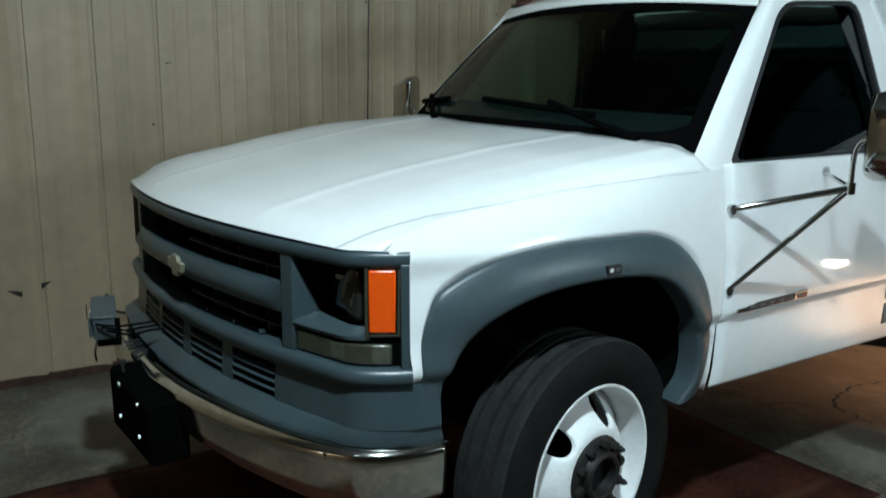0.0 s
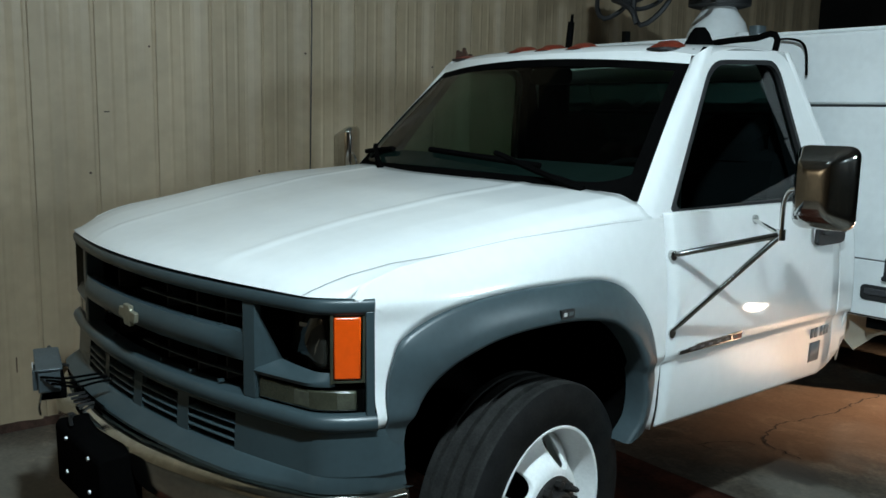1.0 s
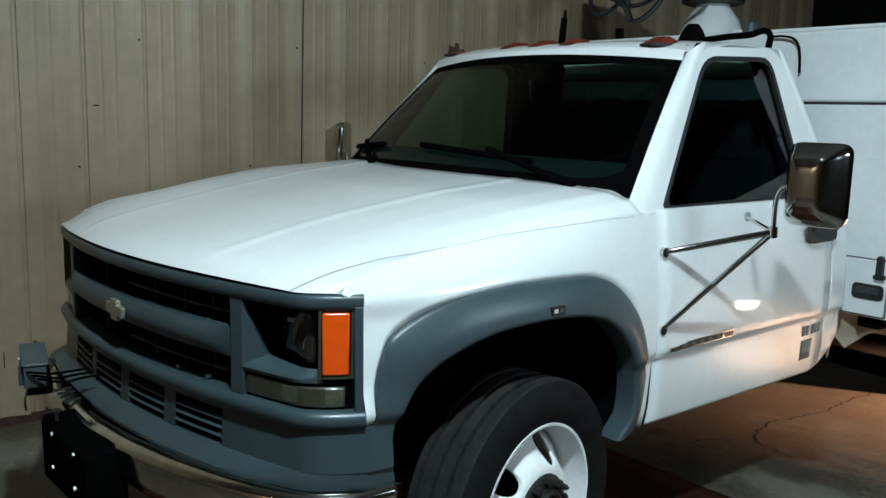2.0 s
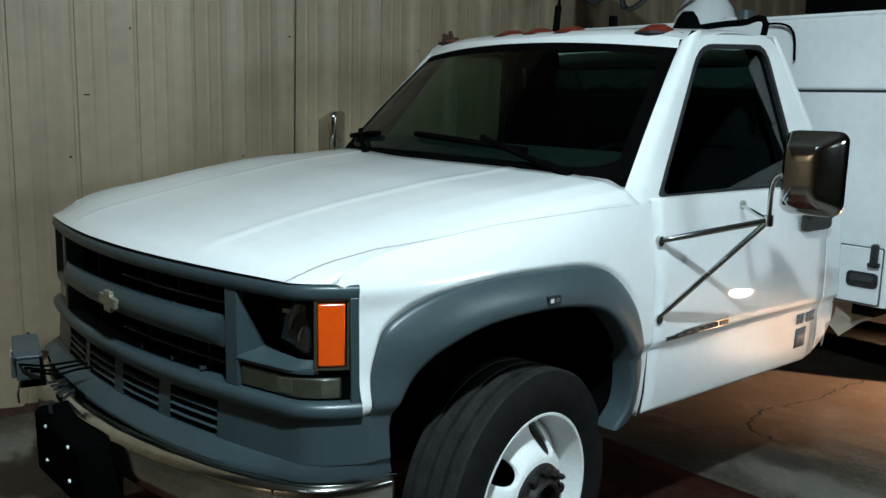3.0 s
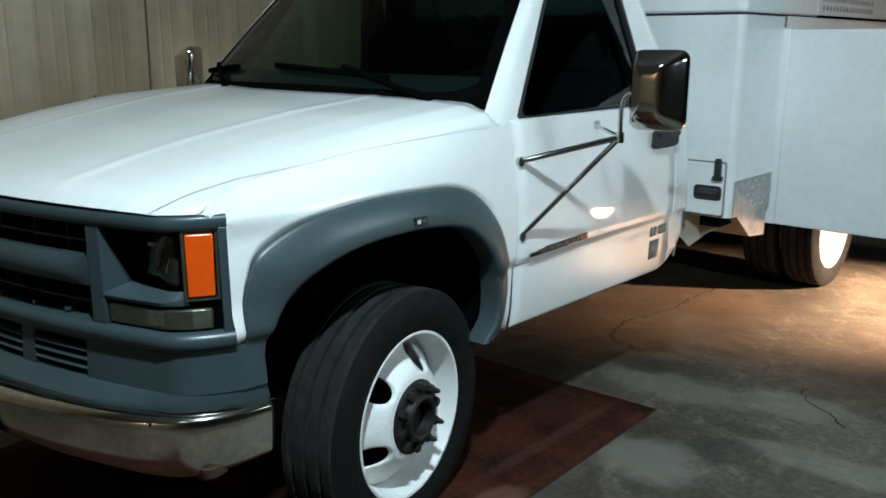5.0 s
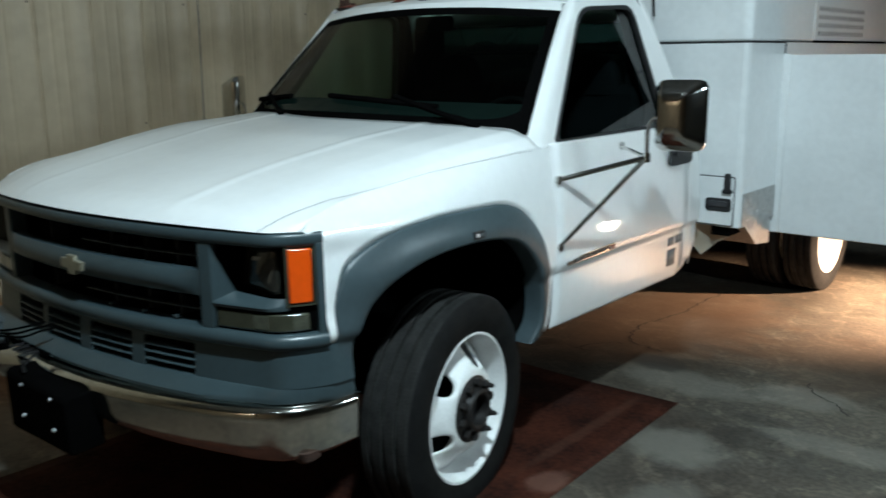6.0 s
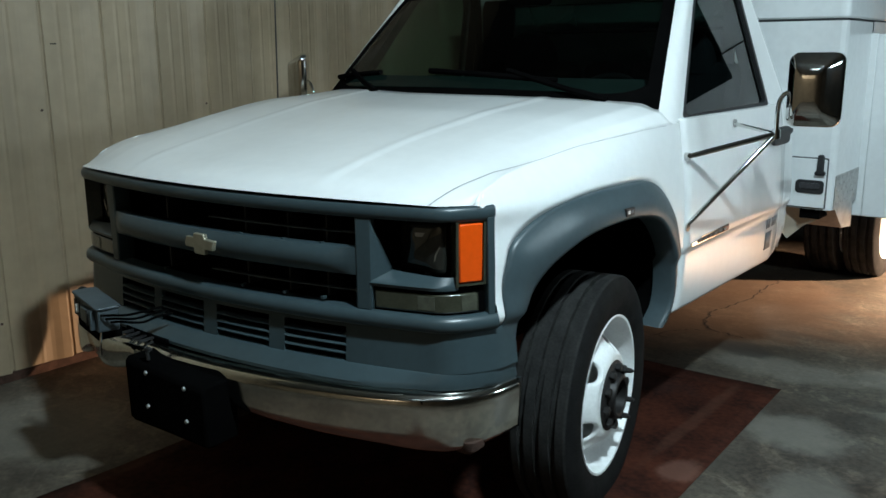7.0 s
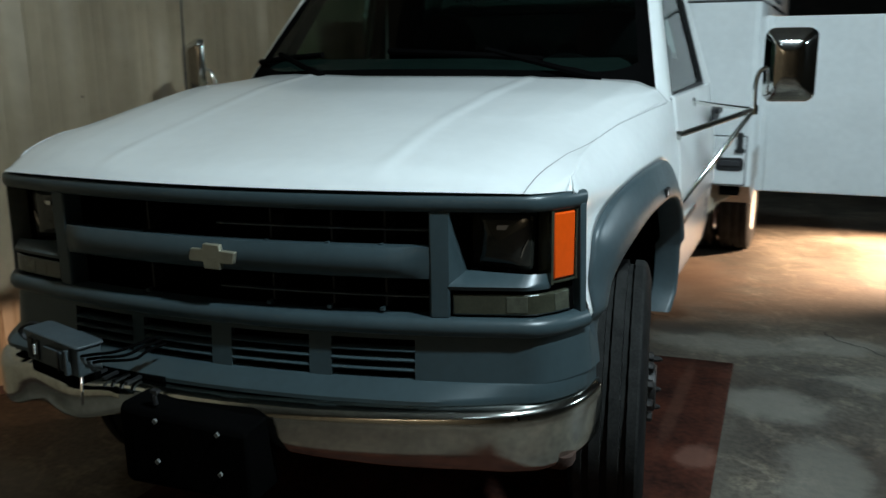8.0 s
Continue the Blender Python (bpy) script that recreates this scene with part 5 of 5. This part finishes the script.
def lower_shell():
    """The lower box with arches cut over the rear wheels."""
    bm = bmesh.new()
    arch = [(4.93 + 0.55 * math.cos(a), max(BZ0, 0.44 + 0.55 * math.sin(a))) for a in [math.pi * (1 - k / 16) for k in range(17)]]
    out = [(3.5, BZ0)] + [p for p in arch if p[1] > BZ0 + 0.001] + [(BY1, BZ0), (BY1, SPLIT), (3.5, SPLIT)]
    for s in (1, -1):
        bm.faces.new([bm.verts.new((s * BX, y, z)) for y, z in out])
    surf([[(BX, y, z) for y, z in out[1:-3]], [(0.3, y, z) for y, z in out[1:-3]]], bm)
    surf([[(-BX, y, z) for y, z in out[1:-3]], [(-0.3, y, z) for y, z in out[1:-3]]], bm)
    block(-BX, BX, BY1 - 0.02, BY1, BZ0, SPLIT, bm)
    return bm


sb = part("service_body", body_shell(SPLIT + 0.006, BZ1, BX, BY0, BY1, 0.05), BODY_PAINT, truck, "white steel service body with side compartments", bevel=0.012)
part("body_side", lower_shell(), BODY_PAINT, sb, smooth=False)
part("front_bulkhead", fill([[(a, b, z) for a, b in ((-BX + 0.03, BY0), (BX - 0.03, BY0), (BX - 0.008, BY0 + 0.008), (BX, BY0 + 0.03), (BX, 3.48), (-BX, 3.48), (-BX, BY0 + 0.03), (-BX + 0.008, BY0 + 0.008))] for z in (BZ0, SPLIT - 0.004)]), BODY_PAINT, sb, smooth=False)
part("seam_strip", body_shell(SPLIT - 0.005, SPLIT + 0.007, BX - 0.006, BY0 + 0.006, BY1 - 0.006, 0.04), BLACK, sb)
part("fold_line", body_shell(1.462, 1.466, BX + 0.002, BY0 - 0.002, 3.49, 0.03), BODY_PAINT, sb)
part("roof_edge", body_shell(BZ1, BZ1 + 0.02, BX - 0.02, BY0 + 0.02, BY1 - 0.02, 0.05), BODY_PAINT, sb, bevel=0.008)
# front face locker with a latch and a recessed pull
locker = part("front_locker", fill([[(1.0 + a - 0.045, BY0 - o, 0.89 + b) for a, b in rounded(0.30, 0.25, 0.008, 3)] for o in (0.0, 0.012)]), BODY_PAINT, sb, bevel=0.003)
part("locker_gap", fill([[(1.0 + a - 0.045, BY0 - o, 0.89 + b) for a, b in rounded(0.314, 0.264, 0.01, 3)] for o in (0.0, 0.003)]), PRINT, locker)
lt = part("latch", fill([[(1.078 + a, BY0 - 0.012 - o, 0.99 + b) for a, b in rounded(0.03, 0.10, 0.012, 4)] for o in (0, 0.025)]), BLACK, locker, "black rubber latch", bevel=0.004)
part("latch_foot", fill([[(1.078 + a, BY0 - 0.012 - o, 0.945 + b) for a, b in rounded(0.05, 0.022, 0.008, 3)] for o in (0, 0.018)]), BLACK, lt)
pull = part("recessed_pull", fill([[(1.03 + a, BY0 - 0.0125 - o, 0.872 + b) for a, b in rounded(0.14, 0.07, 0.02, 4)] for o in (0, 0.004)]), BLACK, locker, "black recessed paddle pull")
part("pull_plate", fill([[(1.03 + a, BY0 - 0.0165 - o, 0.878 + b) for a, b in rounded(0.10, 0.03, 0.008, 3)] for o in (0, 0.008)]), BADGE, pull, bevel=0.003)
# bright tread plate on the lower side and the step under it
def tread_plate():
    bm = block(BX + 0.001, BX + 0.005, BY0 + 0.03, 3.47, BZ0 + 0.0, 0.93)
    return bm


tp = part("tread_plate", tread_plate(), STEEL, sb, "bright diamond tread plate", smooth=False)
for i in range(9):
    for j in range(5):
        y, z = BY0 + 0.06 + 0.046 * i, 0.785 + 0.032 * j
        d = 1 if (i + j) % 2 else -1
        part("tread_lug", fill([[(BX + 0.005 + o, y + (a * 0.7 - b * 0.7 * d) * sc, z + (a * 0.7 * d + b * 0.7) * sc) for a, b in ((-0.014, 0), (0, -0.004), (0.014, 0), (0, 0.004))] for o, sc in ((0, 1.0), (0.002, 0.7))]), STEEL, tp, smooth=False)
part("step_skirt", fill([[(x, y, z) for y, z in ((3.1, BZ0 - 0.004), (3.47, BZ0 - 0.004), (3.47, 0.60), (3.28, 0.62))] for x in (0.9, BX - 0.01)]), STEEL, sb, smooth=False)
part("corner_post", block(BX - 0.03, BX + 0.035, 3.475, 3.515, 0.66, 1.64), BODY_PAINT, sb, bevel=0.006)
# side compartment door, swung open square to the body
od = part("open_door", block(BX + 0.035, BX + 0.86, 3.475, 3.51, 0.66, 1.635), BODY_PAINT, sb, "open white compartment door", bevel=0.006)
part("door_pan", block(BX + 0.09, BX + 0.80, 3.51, 3.516, 0.72, 1.58), BODY_PAINT, od, smooth=False)
for z in (0.8, 1.15, 1.5):
    part("hinge", rod([(BX + 0.035, 3.508, z - 0.04), (BX + 0.035, 3.508, z + 0.04)], 0.009, 8), STEEL, od)
part("compartment", block(0.35, BX + 0.001, 3.52, 4.3, BZ0 + 0.04, 1.6), MATT, sb, smooth=False)
# pierced vent on the upper side: rows of short upright slots
vent = part("vent_plate", block(BX + 0.0005, BX + 0.004, 3.92, 4.95, 1.715, 1.93), BODY_PAINT, sb, smooth=False)
for i in range(4):
    for j in range(16):
        y, z = 4.0 + 0.056 * j, 1.752 + 0.047 * i
        part("vent_slot", fill([[(BX + o, y + a, z + b) for a, b in rounded(0.014, 0.028, 0.0065, 2)] for o in (0.004, 0.0055)]), MATT, vent, smooth=False)
part("vent_gap", block(BX + 0.0005, BX + 0.006, 3.92, 5.4, 1.700, 1.713), MATT, sb, smooth=False)
part("mud_flap", fill([[(0.86 + 0.19 * u, 2.985 + 0.20 * u + o + 0.02 * v, 0.755 - 0.20 * v * (1 - 0.30 * u)) for u, v in ((0, 0), (1, 0), (1, 0.55), (0.62, 0.7), (0.28, 1.0), (0.0, 0.45))] for o in (0, 0.004)]), PAPER, truck, "cream-coloured hanging flap", smooth=False)
part("bracket", block(0.98, 1.08, 3.02, 3.25, 0.70, 0.752), MATT, truck, smooth=False)

# lift turret behind the cab
def turn_z(prof, cx, cy, n=28):
    return fill([[(cx + r * math.cos(a), cy + r * math.sin(a), z) for a in [2 * math.pi * q / n for q in range(n)]] for r, z in prof])


tur = part("lift_turret", turn_z([(0.24, 2.03), (0.24, 2.06), (0.20, 2.08), (0.195, 2.13), (0.165, 2.22), (0.115, 2.29), (0.10, 2.32)], -0.50, 3.9), BODY_PAINT, truck, "white lift turret with black hoses")
part("turret_ring", turn_z([(0.16, 2.32), (0.19, 2.33), (0.19, 2.37), (0.14, 2.38), (0.13, 2.48)], -0.50, 3.9), BLACK, tur)
part("turret_motor", turn_z([(0.06, 2.03), (0.06, 2.12), (0.045, 2.14)], -0.22, 3.75, 16), BODY_PAINT, tur)
part("boom_knuckle", fill([[(-0.80 + a, 3.7 + b, z) for a, b in rounded(0.9, 0.35, 0.05, 4)] for z in (2.42, 2.66)]), BLACK, tur, bevel=0.02)
for i in range(7):
    x0, y0, dp = -1.12 + 0.10 * i, 3.5 + 0.04 * (i % 3), (0.20, 0.10, 0.15, 0.26, 0.08, 0.05, 0.12)[i]
    part("hose", rod(spline([(x0, y0, 2.50), (x0 + 0.02, y0 - 0.06, 2.46 - dp * 0.6), (x0 + 0.10, y0 - 0.08, 2.45 - dp), (x0 + 0.2, y0, 2.42 - dp * 0.5), (x0 + 0.24, y0 + 0.1, 2.48)], 18), 0.016, 6), BLACK, tur)
part("dangling_hose", rod(spline([(-0.95, 3.42, 2.36), (-0.86, 3.40, 2.33), (-0.78, 3.40, 2.28), (-0.74, 3.40, 2.20)], 12), 0.018, 6), BLACK, tur)
part("body_hose", rod(spline([(0.46, 2.97, 2.012), (0.53, 2.965, 2.010), (0.585, 2.965, 1.992), (0.612, 2.965, 1.945), (0.62, 2.97, 1.84)], 16), 0.006, 6), MATT, sb)
part("work_light", fill([[(0.30 + 0.03 * a, 3.05 + 0.04 * b, z) for a, b in rounded(2, 2, 0.5, 4)] for z in (2.03, 2.09)]), BOX_GREY, sb)
# ---------------------------------------------------------------- floor sheet, wall details
def mat_sheet():
    rows = []
    for i in range(25):
        v = i / 24
        r = []
        for j in range(25):
            u = j / 24
            x = lerp(-0.60, 1.25, u) - 0.045 * v * u * 2
            y = lerp(-0.62, 2.31, v) + 0.012 * math.sin(7 * u) + 0.02 * u
            z = 0.004 + 0.003 * noise.noise((x * 2, y * 2, 0)) + (0.012 * max(0, 1 - u / 0.05) * max(0, 1 - abs(v - 0.1) / 0.1))
            r.append((x, y, max(0.003, z)))
        rows.append(r)
    return surf(rows)


tagged(part("floor_sheet", mat_sheet(), MAT_BROWN, solid=0.002), "stained red-brown sheet on the floor under the truck", "floor sheet")

# hanging wire beside the truck
tagged(part("hanging_cable", rod(spline([(-1.14, 1.352, 4.39), (-1.14, 1.358, 2.6), (-1.145, 1.352, 1.6), (-1.16, 1.345, 0.8), (-1.18, 1.34, 0.012)], 24), 0.004, 6), BLACK), "thin black cable hanging between wall and truck", "cable")
# torn place in the siding
tear = [(-0.30, 0.50), (-0.25, 0.492), (-0.215, 0.485), (-0.19, 0.50), (-0.16, 0.515), (-0.09, 0.525), (-0.135, 0.49), (-0.17, 0.455), (-0.20, 0.445), (-0.245, 0.465)]
part("torn_hole", fill([[(WALL_X + o, y, z) for y, z in tear] for o in (0.0025, 0.0045)]), TORN, wall_west, "dark torn hole", smooth=False)
# a few scuffs and drips
for y, z, w, h in ((0.02, 0.62, 0.006, 0.12), (0.06, 0.30, 0.006, 0.08)):
    part("scuff", block(WALL_X + 0.001, WALL_X + 0.0028, y, y + w, z, z + h), RUST, wall_west, smooth=False)
# cracks in the slab
rnd = random.Random(5)


def crack(pts, w):
    P = []
    for a, b in zip(pts, pts[1:]):
        n = max(3, int(math.dist(a, b) / 0.03))
        for k in range(n):
            t = k / n
            P.append((lerp(a[0], b[0], t) + rnd.uniform(-0.012, 0.012), lerp(a[1], b[1], t) + rnd.uniform(-0.012, 0.012)))
    rows = [[(x + dx, y + dy, 0.0022) for x, y in P] for dx, dy in ((-w, -w * 0.6), (w, w * 0.6))]
    return surf(rows)


CRACKS = (([(0.53, 4.41), (0.5, 4.1), (0.51, 3.92), (0.51, 3.71), (0.46, 3.51), (0.43, 3.34), (0.46, 3.16), (0.53, 3.02), (0.65, 2.99), (0.79, 2.97)], 0.004),
          ([(0.55, 2.97), (0.43, 2.92), (0.33, 2.72), (0.49, 2.74)], 0.004), ([(1.55, 3.0), (1.62, 2.86), (1.74, 2.80), (1.86, 2.66)], 0.0025))
for pts, w in CRACKS:
    part("crack", crack(pts, w), TORN, bpy.data.objects["floor"], smooth=False)
